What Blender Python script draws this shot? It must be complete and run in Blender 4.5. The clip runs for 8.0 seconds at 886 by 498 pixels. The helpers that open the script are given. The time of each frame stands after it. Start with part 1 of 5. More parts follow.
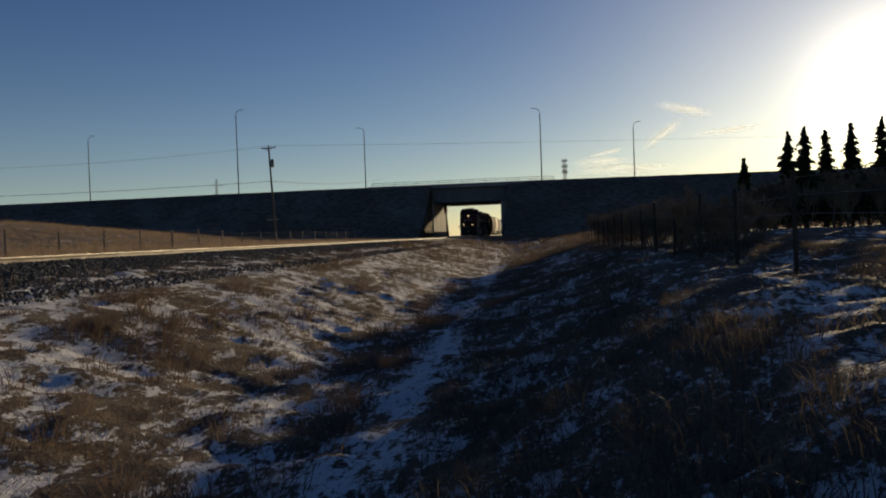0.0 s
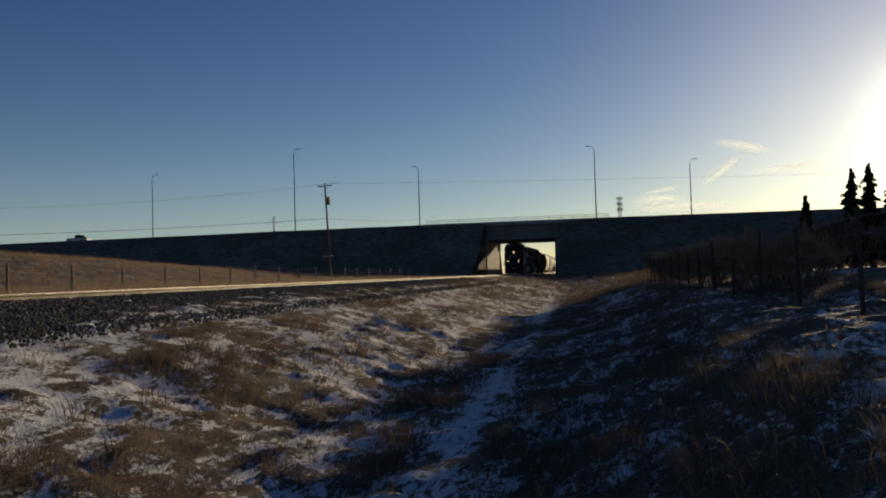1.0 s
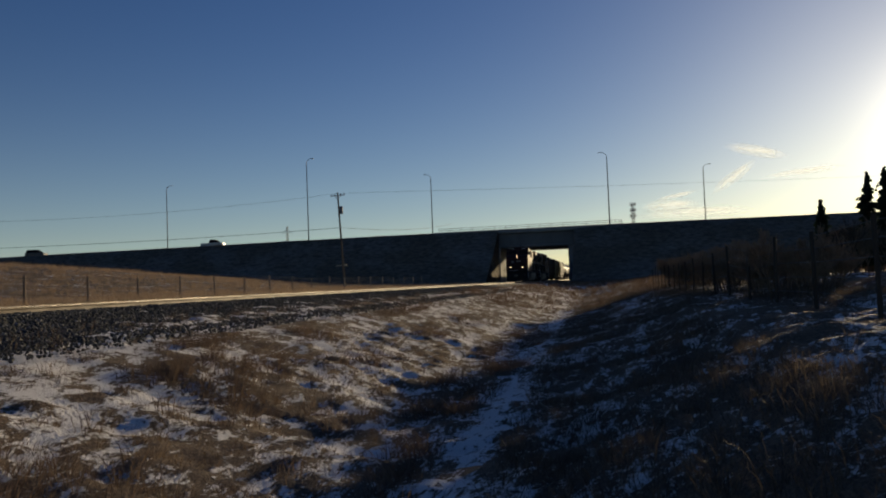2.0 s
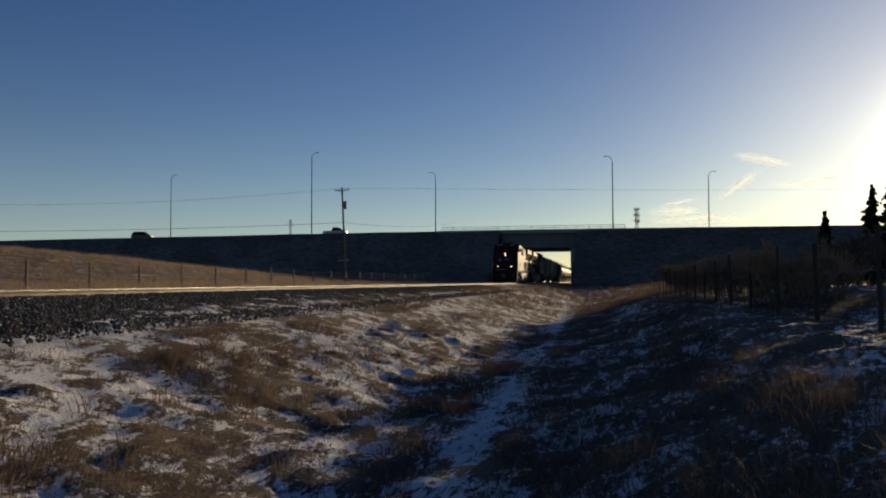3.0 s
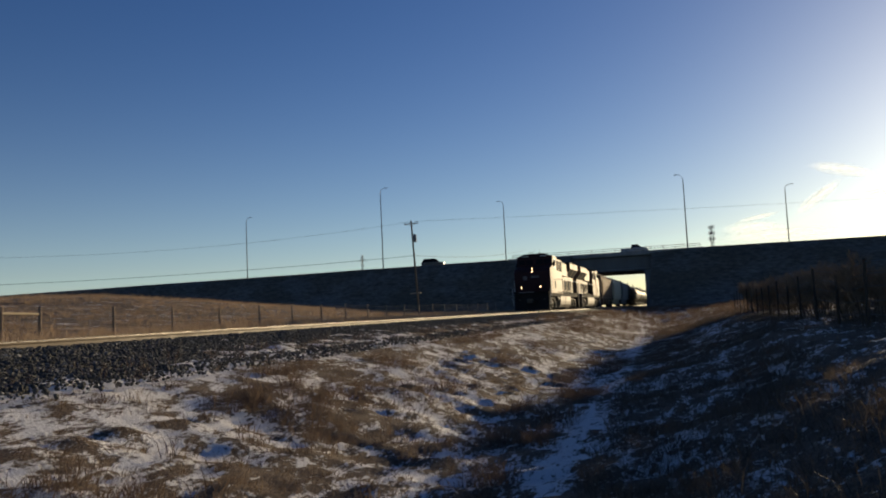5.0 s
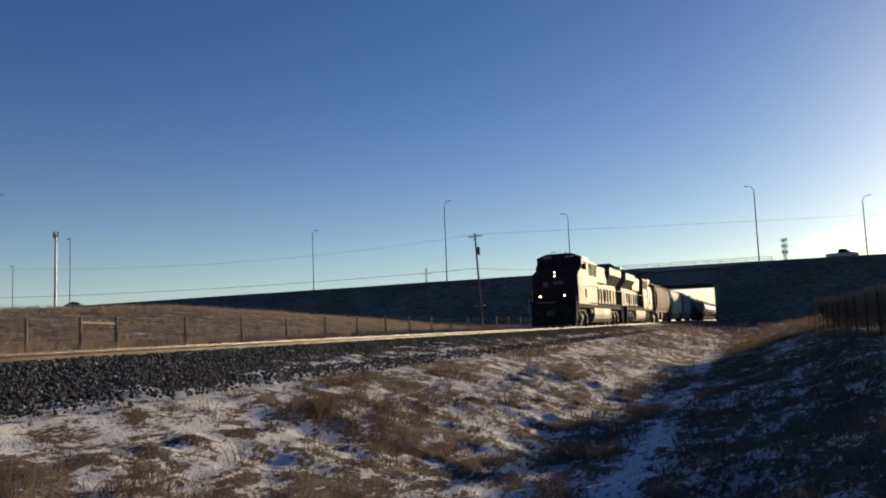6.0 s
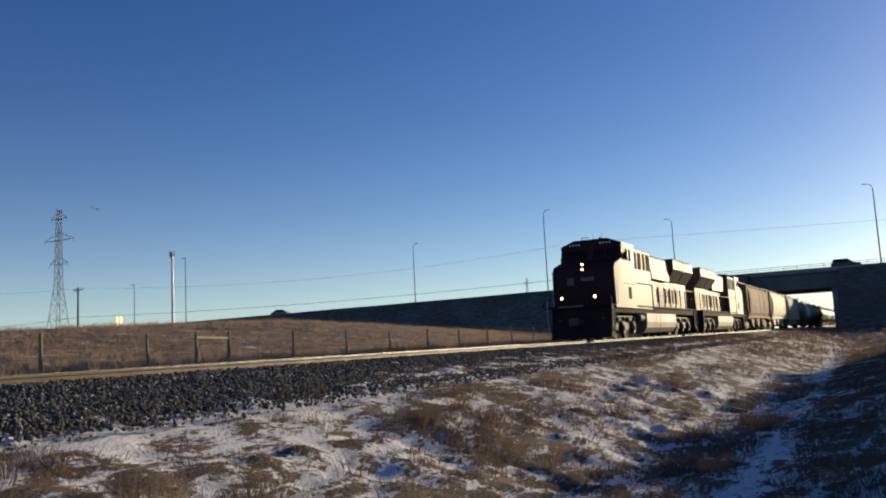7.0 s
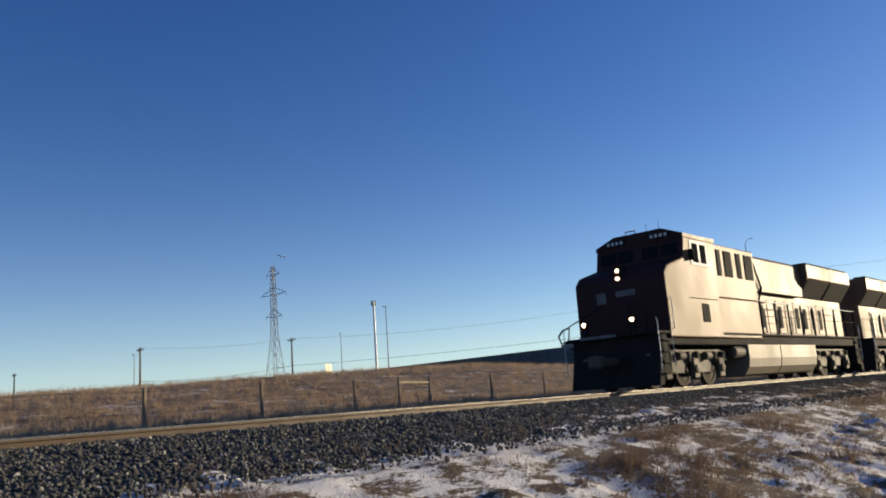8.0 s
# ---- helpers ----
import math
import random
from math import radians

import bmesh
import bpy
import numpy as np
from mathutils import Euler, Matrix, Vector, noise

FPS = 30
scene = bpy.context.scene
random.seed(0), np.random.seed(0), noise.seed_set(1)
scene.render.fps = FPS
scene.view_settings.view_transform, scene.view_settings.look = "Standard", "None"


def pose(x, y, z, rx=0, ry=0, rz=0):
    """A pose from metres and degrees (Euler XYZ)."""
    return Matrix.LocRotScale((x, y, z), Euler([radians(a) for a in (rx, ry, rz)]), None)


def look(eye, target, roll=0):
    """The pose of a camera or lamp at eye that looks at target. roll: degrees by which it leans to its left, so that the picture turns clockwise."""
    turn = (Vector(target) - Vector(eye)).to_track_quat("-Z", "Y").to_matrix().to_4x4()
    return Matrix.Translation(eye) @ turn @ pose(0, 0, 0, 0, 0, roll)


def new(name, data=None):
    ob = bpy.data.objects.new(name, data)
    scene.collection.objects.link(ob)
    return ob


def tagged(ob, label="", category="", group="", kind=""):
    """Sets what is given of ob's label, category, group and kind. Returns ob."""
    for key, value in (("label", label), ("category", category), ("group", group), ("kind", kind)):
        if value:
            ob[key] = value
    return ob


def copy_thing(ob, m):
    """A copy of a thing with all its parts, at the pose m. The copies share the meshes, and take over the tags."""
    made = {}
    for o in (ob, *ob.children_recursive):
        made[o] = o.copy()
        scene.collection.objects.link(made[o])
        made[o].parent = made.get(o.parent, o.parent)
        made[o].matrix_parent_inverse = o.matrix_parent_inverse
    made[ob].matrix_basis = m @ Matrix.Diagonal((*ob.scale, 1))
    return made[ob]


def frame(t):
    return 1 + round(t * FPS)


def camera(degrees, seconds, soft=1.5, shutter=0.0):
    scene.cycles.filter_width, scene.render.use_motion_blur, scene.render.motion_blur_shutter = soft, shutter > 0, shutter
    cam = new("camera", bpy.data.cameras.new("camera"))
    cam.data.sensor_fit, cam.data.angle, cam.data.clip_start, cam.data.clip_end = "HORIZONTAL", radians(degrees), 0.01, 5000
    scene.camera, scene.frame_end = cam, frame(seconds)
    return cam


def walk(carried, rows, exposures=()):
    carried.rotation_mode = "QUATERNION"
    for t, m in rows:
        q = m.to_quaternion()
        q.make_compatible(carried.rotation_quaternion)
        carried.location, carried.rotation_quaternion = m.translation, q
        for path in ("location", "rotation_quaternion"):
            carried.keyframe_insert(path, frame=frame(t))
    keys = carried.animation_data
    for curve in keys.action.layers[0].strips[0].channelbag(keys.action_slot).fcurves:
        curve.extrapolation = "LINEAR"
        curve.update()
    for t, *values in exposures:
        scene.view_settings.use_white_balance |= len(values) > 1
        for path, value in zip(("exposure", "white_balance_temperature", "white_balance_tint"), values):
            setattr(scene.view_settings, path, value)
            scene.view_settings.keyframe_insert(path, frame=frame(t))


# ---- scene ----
# The railway runs along +y at x = TRACK_X; rail top at z = RAIL_Z; the eye stands beside it.
TRACK_X, RAIL_Z, EYE_Z = -12.3, 1.455, 1.60
BRIDGE_Y, BRIDGE_W, DECK_Z = 174.0, 24.0, 12.75

cam = camera(57.8, 8.0, soft=1.9)
TURNS = [
    (0.0, 6.81, -0.92, -2.01), (0.5, 10.16, 1.31, -1.84), (1.0, 10.53, 1.87, -1.66), (1.5, 11.24, 3.32, -2.22),
    (1.7, 11.60, 2.48, -2.65), (2.8, 10.99, 2.44, 0.03), (3.0, 11.62, 2.36, -0.21), (3.5, 14.99, 2.81, -1.0),
    (4.0, 14.87, 3.87, -1.8), (4.5, 15.77, 4.02, -2.25), (4.7, 15.96, 4.15, -2.6), (5.8, 20.01, 5.87, -2.1),
    (6.0, 21.13, 5.72, -2.2), (6.5, 24.89, 6.13, -2.9), (7.0, 28.24, 6.80, -2.92), (7.5, 33.09, 8.41, -3.56),
    (8.0, 41.79, 10.55, -3.95),
]
walk(cam, [(t, pose(0, 0, EYE_Z, 90 + pitch, 0, yaw) @ pose(0, 0, 0, 0, 0, roll)) for t, yaw, pitch, roll in TURNS],
     exposures=[(0.0, -0.42, 7350, 10), (1.5, -0.38, 7300, 10), (3.0, -0.26, 7300, 10), (4.5, -0.06, 7200, 10), (6.0, 0.28, 7000, 10), (6.5, 0.34, 6850, 10), (8.0, 0.70, 6600, 10)])

# ---- light ----
SUN_AZ, SUN_EL = 23.0, 8.1          # degrees to the right of +y, and above the horizon
sun_way = Vector((math.sin(radians(SUN_AZ)) * math.cos(radians(SUN_EL)), math.cos(radians(SUN_AZ)) * math.cos(radians(SUN_EL)), math.sin(radians(SUN_EL))))
world = bpy.data.worlds.new("sky")
scene.world = world
world.use_nodes = True
wt = world.node_tree
sky = wt.nodes.new("ShaderNodeTexSky")
sky.sky_type, sky.sun_disc = "NISHITA", False
sky.sun_elevation, sky.sun_rotation = radians(SUN_EL), radians(SUN_AZ)
sky.altitude, sky.air_density, sky.dust_density, sky.ozone_density = 600, 1.0, 0.6, 3.5
background = wt.nodes["Background"]
background.inputs["Strength"].default_value = 0.10
tone = wt.nodes.new("ShaderNodeHueSaturation")
tone.inputs["Saturation"].default_value, tone.inputs["Hue"].default_value = 1.15, 0.518
wt.links.new(sky.outputs[0], tone.inputs["Color"])
wt.links.new(tone.outputs[0], background.inputs[0])
# the haze scatters a round aureole about the sun
where, dot = wt.nodes.new("ShaderNodeTexCoord"), wt.nodes.new("ShaderNodeVectorMath")
dot.operation = "DOT_PRODUCT"
dot.inputs[1].default_value = sun_way
wt.links.new(where.outputs["Generated"], dot.inputs[0])


def aureole(power, strength, colour):
    raised, halo = wt.nodes.new("ShaderNodeMath"), wt.nodes.new("ShaderNodeBackground")
    clipped, scaled = wt.nodes.new("ShaderNodeMath"), wt.nodes.new("ShaderNodeMath")
    clipped.operation, raised.operation, scaled.operation = "MAXIMUM", "POWER", "MULTIPLY"
    clipped.inputs[1].default_value, raised.inputs[1].default_value, scaled.inputs[1].default_value = 0.0, power, strength
    halo.inputs["Color"].default_value = (*colour, 1)
    wt.links.new(dot.outputs["Value"], clipped.inputs[0])
    wt.links.new(clipped.outputs[0], raised.inputs[0])
    wt.links.new(raised.outputs[0], scaled.inputs[0])
    wt.links.new(scaled.outputs[0], halo.inputs["Strength"])
    return halo


def horizon_haze(power, strength, colour):
    """Pale winter haze that thickens evenly towards the horizon all round."""
    parts, flat, low, raised, scaled = wt.nodes.new("ShaderNodeSeparateXYZ"), *(wt.nodes.new("ShaderNodeMath") for _ in range(4))
    flat.operation, low.operation, raised.operation, scaled.operation = "ABSOLUTE", "SUBTRACT", "POWER", "MULTIPLY"
    low.inputs[0].default_value, raised.inputs[1].default_value, scaled.inputs[1].default_value = 1.0, power, strength
    haze = wt.nodes.new("ShaderNodeBackground")
    haze.inputs["Color"].default_value = (*colour, 1)
    wt.links.new(where.outputs["Generated"], parts.inputs[0])
    wt.links.new(parts.outputs[2], flat.inputs[0])
    wt.links.new(flat.outputs[0], low.inputs[1])
    wt.links.new(low.outputs[0], raised.inputs[0])
    wt.links.new(raised.outputs[0], scaled.inputs[0])
    wt.links.new(scaled.outputs[0], haze.inputs["Strength"])
    return haze


out = wt.nodes["World Output"]
whole = background
for halo in (aureole(36, 0.22, (1.0, 0.96, 0.90)), aureole(400, 2.0, (1.0, 0.92, 0.75)), horizon_haze(9.0, 0.30, (0.70, 0.82, 1.0))):
    both = wt.nodes.new("ShaderNodeAddShader")
    wt.links.new(whole.outputs[0], both.inputs[0])
    wt.links.new(halo.outputs[0], both.inputs[1])
    whole = both
wt.links.new(whole.outputs[0], out.inputs["Surface"])
sun = new("sun", bpy.data.lights.new("sun", "SUN"))
sun.data.energy, sun.data.angle, sun.data.color = 5.0, radians(0.53), (1.0, 0.83, 0.56)
sun.matrix_world = look((0, 0, 60), Vector((0, 0, 60)) - sun_way)


# ---- materials ----
class Mat:
    """A small builder for node materials in object space, in metres."""

    def __init__(self, name, rough=0.8, metal=0.0, spec=0.5):
        self.m = bpy.data.materials.new(name)
        self.m.use_nodes = True
        self.t = self.m.node_tree
        self.b = self.t.nodes["Principled BSDF"]
        self.b.inputs["Roughness"].default_value, self.b.inputs["Metallic"].default_value = rough, metal
        self.b.inputs["Specular IOR Level"].default_value = spec
        self.co = self.t.nodes.new("ShaderNodeTexCoord")

    def link(self, a, b):
        self.t.links.new(a, b)

    def noise(self, scale, detail=4, rough=0.55, stretch=(1, 1, 1), where="Object"):
        mp = self.t.nodes.new("ShaderNodeMapping")
        mp.inputs["Scale"].default_value = stretch
        n = self.t.nodes.new("ShaderNodeTexNoise")
        n.inputs["Scale"].default_value, n.inputs["Detail"].default_value, n.inputs["Roughness"].default_value = scale, detail, rough
        self.link(self.co.outputs[where], mp.inputs[0])
        self.link(mp.outputs[0], n.inputs["Vector"])
        return n.outputs["Fac"]

    def ramp(self, fac, *stops):
        r = self.t.nodes.new("ShaderNodeValToRGB")
        while len(r.color_ramp.elements) < len(stops):
            r.color_ramp.elements.new(0.5)
        for e, (p, c) in zip(r.color_ramp.elements, stops):
            e.position, e.color = p, (*((c, c, c) if isinstance(c, (int, float)) else c), 1)
        self.link(fac, r.inputs[0])
        return r.outputs[0]

    def mix(self, fac, a, b, kind="MIX"):
        n = self.t.nodes.new("ShaderNodeMix")
        n.data_type, n.blend_type = "RGBA", kind
        for value, k in ((fac, 0), (a, 6), (b, 7)):
            if hasattr(value, "is_output"):
                self.link(value, n.inputs[k])
            else:
                n.inputs[k].default_value = value if k == 0 else (*value, 1)
        return n.outputs[2]

    def math(self, kind, a, b=0.0):
        n = self.t.nodes.new("ShaderNodeMath")
        n.operation = kind
        for value, k in ((a, 0), (b, 1)):
            if hasattr(value, "is_output"):
                self.link(value, n.inputs[k])
            else:
                n.inputs[k].default_value = value
        return n.outputs[0]

    def random(self, island=False):
        n = self.t.nodes.new("ShaderNodeNewGeometry" if island else "ShaderNodeObjectInfo")
        return n.outputs["Random Per Island" if island else "Random"]

    def color(self, c):
        if hasattr(c, "is_output"):
            self.link(c, self.b.inputs["Base Color"])
        else:
            self.b.inputs["Base Color"].default_value = (*c, 1)
        return self

    def roughness(self, c):
        self.link(c, self.b.inputs["Roughness"])
        return self

    def bump(self, h, strength=0.4, distance=0.02):
        n = self.t.nodes.new("ShaderNodeBump")
        n.inputs["Strength"].default_value, n.inputs["Distance"].default_value = strength, distance
        self.link(h, n.inputs["Height"])
        self.link(n.outputs[0], self.b.inputs["Normal"])
        return self


def worn(name, c, dirt, rough=0.5, metal=0.0, scale=0.7, amount=0.5, spec=0.5, bump=0.15, streak=1.0):
    """Painted or bare stuff with grime at two scales."""
    k = Mat(name, rough, metal, spec)
    big, fine = k.noise(scale, 5, 0.6, (1, 1, 1 / streak)), k.noise(scale * 14, 3, 0.6)
    fac = k.ramp(k.math("ADD", k.math("MULTIPLY", big, 0.75), k.math("MULTIPLY", fine, 0.25)), (0.38, 0.0), (0.72, amount))
    k.color(k.mix(fac, c, dirt))
    k.roughness(k.math("ADD", k.math("MULTIPLY", fac, 0.25), rough))
    k.bump(fine, bump, 0.01)
    return k.m


def glow(name, c, strength):
    k = Mat(name, 0.3)
    k.color(c)
    k.b.inputs["Emission Color"].default_value = (*c, 1)
    k.b.inputs["Emission Strength"].default_value = strength
    return k.m


def ground_material():
    """Snow left in hollows between matted dry grass and bare soil."""
    k = Mat("snowy_grass", 0.9, 0, 0.3)
    drift = k.noise(0.55, 6, 0.62, (1.0, 0.7, 1.0))
    ripple = k.noise(2.6, 5, 0.6, (1.6, 0.8, 1.0))
    fine = k.noise(19, 4, 0.65)
    blade = k.noise(60, 2, 0.6, (1.0, 0.35, 1.0))
    grass = k.ramp(fine, (0.3, (0.036, 0.025, 0.018)), (0.55, (0.108, 0.074, 0.050)), (0.75, (0.20, 0.145, 0.10)))
    straw = k.mix(k.ramp(blade, (0.45, 0.0), (0.7, 0.6)), grass, (0.25, 0.175, 0.11))
    snow = k.mix(fine, (0.62, 0.60, 0.585), (0.80, 0.78, 0.755))
    # snow lies in the ditch and near the line, and thins out in the dry field beyond it
    sep = k.t.nodes.new("ShaderNodeSeparateXYZ")
    k.link(k.co.outputs["Object"], sep.inputs[0])
    side = k.t.nodes.new("ShaderNodeMapRange")
    for n, v in enumerate((-26.0, -17.0, -0.06, 0.0)):
        side.inputs[n + 1].default_value = v
    k.link(sep.outputs[0], side.inputs[0])
    mixed = k.math("ADD", k.math("MULTIPLY", drift, 0.42), k.math("ADD", k.math("MULTIPLY", ripple, 0.38), k.math("MULTIPLY", fine, 0.2)))
    bank = k.t.nodes.new("ShaderNodeMapRange")
    for n, v in enumerate((-1.6, 4.5, -0.01, -0.04)):
        bank.inputs[n + 1].default_value = v
    k.link(sep.outputs[0], bank.inputs[0])
    # a trodden snow path keeps to the ditch
    along = k.math("ADD", k.math("ADD", sep.outputs[0], 1.35), k.math("MULTIPLY", sep.outputs[1], 0.03))
    path = k.math("MULTIPLY", k.math("MAXIMUM", k.math("SUBTRACT", 1.0, k.math("MULTIPLY", k.math("ABSOLUTE", along), 1.9)), 0.0), 0.065)
    toe = k.math("MULTIPLY", k.math("MAXIMUM", k.math("SUBTRACT", 1.0, k.math("MULTIPLY", k.math("ABSOLUTE", k.math("ADD", sep.outputs[0], 8.3)), 0.8)), 0.0), 0.025)
    path = k.math("ADD", path, toe)
    slope = k.t.nodes.new("ShaderNodeMapRange")
    for n, v in enumerate((-1.9, -4.2, 0.0, 0.014)):
        slope.inputs[n + 1].default_value = v
    k.link(sep.outputs[0], slope.inputs[0])
    streak = k.math("MULTIPLY", k.math("SUBTRACT", k.noise(8.0, 5, 0.65, (1.7, 0.75, 1.0)), 0.5), 0.36)
    total = k.math("ADD", k.math("ADD", k.math("ADD", mixed, path), side.outputs[0]), k.math("ADD", bank.outputs[0], k.math("ADD", slope.outputs[0], streak)))
    # grass stands on the hummocks, snow lies in the hollows between them
    high = k.t.nodes.new("ShaderNodeAttribute")
    high.attribute_name = "hummock"
    total = k.math("SUBTRACT", total, k.math("MULTIPLY", high.outputs["Fac"], 0.17))
    cover = k.ramp(total, (0.492, 0.0), (0.545, 1.0))
    k.color(k.mix(cover, straw, snow))
    k.bump(k.math("ADD", k.math("MULTIPLY", cover, 0.35), k.math("ADD", k.math("MULTIPLY", fine, 0.6), k.math("MULTIPLY", blade, 0.5))), 0.8, 0.06)
    return k.m


def bank_material():
    k = Mat("embankment_grass", 0.95, 0, 0.2)
    big, mid, fine = k.noise(0.09, 5, 0.6), k.noise(0.8, 5, 0.65, (1, 1, 2.5)), k.noise(6, 3, 0.6)
    grass = k.ramp(k.math("ADD", k.math("MULTIPLY", mid, 0.6), k.math("MULTIPLY", fine, 0.4)), (0.35, (0.06, 0.047, 0.034)), (0.7, (0.19, 0.145, 0.095)))
    cover = k.ramp(k.math("ADD", k.math("MULTIPLY", big, 0.6), k.math("MULTIPLY", mid, 0.4)), (0.46, 0.0), (0.75, 0.22))
    k.color(k.mix(cover, grass, (0.55, 0.56, 0.58)))
    k.bump(fine, 0.6, 0.2)
    return k.m


def blade_material(name, dark, light):
    k = Mat(name, 0.75, 0, 0.3)
    k.color(k.ramp(k.random(island=True), (0.0, dark), (1.0, light)))
    k.b.inputs["Subsurface Weight"].default_value = 0.0
    tr = k.t.nodes.new("ShaderNodeBsdfTranslucent")
    ms = k.t.nodes.new("ShaderNodeMixShader")
    ms.inputs[0].default_value = 0.4
    k.link(k.b.inputs["Base Color"].links[0].from_socket, tr.inputs[0])
    k.link(k.b.outputs[0], ms.inputs[1])
    k.link(tr.outputs[0], ms.inputs[2])
    k.link(ms.outputs[0], k.t.nodes["Material Output"].inputs[0])
    return k.m


def stone_material():
    k = Mat("ballast_stone", 0.85, 0, 0.4)
    fine = k.noise(40, 3, 0.6)
    base = k.ramp(k.random(island=True), (0.0, (0.028, 0.029, 0.025)), (0.6, (0.062, 0.062, 0.055)), (0.90, (0.12, 0.118, 0.105)), (1.0, (0.34, 0.33, 0.30)))
    k.color(k.mix(k.math("MULTIPLY", fine, 0.4), base, (0.05, 0.042, 0.035)))
    k.bump(fine, 0.5, 0.01)
    return k.m


GROUND, BANK = ground_material(), bank_material()
STONE = stone_material()
BALLAST = worn("ballast_fines", (0.045, 0.045, 0.044), (0.10, 0.095, 0.09), 0.9, 0, 6.0, 0.8, 0.3, 0.8)
CONCRETE = worn("concrete", (0.27, 0.265, 0.25), (0.14, 0.135, 0.125), 0.85, 0, 0.5, 0.7, 0.3, 0.4, 3.0)
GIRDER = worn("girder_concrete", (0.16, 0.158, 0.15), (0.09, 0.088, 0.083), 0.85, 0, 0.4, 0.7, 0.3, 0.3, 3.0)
GALV = worn("galvanised_steel", (0.17, 0.175, 0.18), (0.09, 0.09, 0.09), 0.65, 0.25, 1.5, 0.5)
WHITE_STEEL = worn("white_mast_paint", (0.72, 0.72, 0.70), (0.45, 0.44, 0.42), 0.45, 0, 1.0, 0.4)
TIMBER = worn("weathered_timber", (0.16, 0.115, 0.075), (0.06, 0.045, 0.035), 0.85, 0, 3.0, 0.8, 0.3, 0.5, 6.0)
PALE_TIMBER = worn("pale_timber", (0.42, 0.34, 0.23), (0.2, 0.15, 0.1), 0.8, 0, 3.0, 0.6, 0.3, 0.4)
TIE_WOOD = worn("creosoted_tie", (0.075, 0.055, 0.04), (0.15, 0.12, 0.09), 0.9, 0, 3.0, 0.6, 0.3, 0.5)
RAIL_RUST = worn("rusty_rail", (0.105, 0.070, 0.043), (0.06, 0.04, 0.026), 0.56, 0.0, 2.0, 0.7, 0.3, 0.2)
RAIL_HEAD = worn("polished_rail_head", (0.62, 0.58, 0.53), (0.40, 0.34, 0.28), 0.22, 1.0, 1.0, 0.4)
WIRE = worn("wire", (0.05, 0.05, 0.05), (0.09, 0.09, 0.09), 0.6, 0.3)


# ---- mesh helpers ----
def finish(name, bm, material, parent=None, smooth=False):
    me = bpy.data.meshes.new(name)
    bm.to_mesh(me)
    bm.free()
    me.materials.append(material)
    if smooth:
        me.shade_smooth()
    ob = new(name, me)
    if parent is not None:
        ob.parent = parent
    return ob


def part(name, bm, material, parent, label="", smooth=False):
    """Links a bmesh as one mesh under a thing or a part."""
    return tagged(finish(name, bm, material, parent, smooth), label)


def thing(name, label, category, m=None, group="", kind=""):
    ob = new(name)
    if m is not None:
        ob.matrix_basis = m
    return tagged(ob, label, category, group, kind)


def add_box(bm, x0, x1, y0, y1, z0, z1, bevel=0.0):
    made = bmesh.ops.create_cube(bm, size=1.0)["verts"]
    for v in made:
        v.co = Vector(((x0 + x1) / 2 + v.co.x * (x1 - x0), (y0 + y1) / 2 + v.co.y * (y1 - y0), (z0 + z1) / 2 + v.co.z * (z1 - z0)))
    if bevel > 0:
        edges = {e for v in made for e in v.link_edges}
        bmesh.ops.bevel(bm, geom=list(edges), offset=bevel, segments=1, affect="EDGES", profile=0.5)
    return bm


def box(x0, x1, y0, y1, z0, z1, bevel=0.0):
    return add_box(bmesh.new(), x0, x1, y0, y1, z0, z1, bevel)


def add_rod(bm, a, b, r0, r1=None, sides=8):
    """A rod, tapered from r0 to r1, between two points."""
    a, b = Vector(a), Vector(b)
    r1 = r0 if r1 is None else r1
    turn = (b - a).to_track_quat("Z", "Y").to_matrix()
    rings = []
    for p, r in ((a, r0), (b, r1)):
        rings.append([bm.verts.new(p + turn @ Vector((r * math.cos(k * math.tau / sides), r * math.sin(k * math.tau / sides), 0))) for k in range(sides)])
    for k in range(sides):
        bm.faces.new((rings[0][k], rings[0][(k + 1) % sides], rings[1][(k + 1) % sides], rings[1][k]))
    bm.faces.new(rings[0][::-1])
    bm.faces.new(rings[1])
    return bm


def rod(a, b, r0, r1=None, sides=8):
    return add_rod(bmesh.new(), a, b, r0, r1, sides)


def add_line(bm, points, r, sides=6):
    """One bent tube along the points."""
    pts = [Vector(p) for p in points]
    rings = []
    for k, p in enumerate(pts):
        way = (pts[min(k + 1, len(pts) - 1)] - pts[max(k - 1, 0)]).normalized()
        turn = way.to_track_quat("Z", "Y").to_matrix()
        rings.append([bm.verts.new(p + turn @ Vector((r * math.cos(j * math.tau / sides), r * math.sin(j * math.tau / sides), 0))) for j in range(sides)])
    for p, q in zip(rings, rings[1:]):
        best = min(range(sides), key=lambda o: sum((p[j].co - q[(j + o) % sides].co).length for j in range(sides)))
        for j in range(sides):
            bm.faces.new((p[j], p[(j + 1) % sides], q[(j + 1 + best) % sides], q[(j + best) % sides]))
    bm.faces.new(rings[0][::-1])
    bm.faces.new(rings[-1])
    return bm


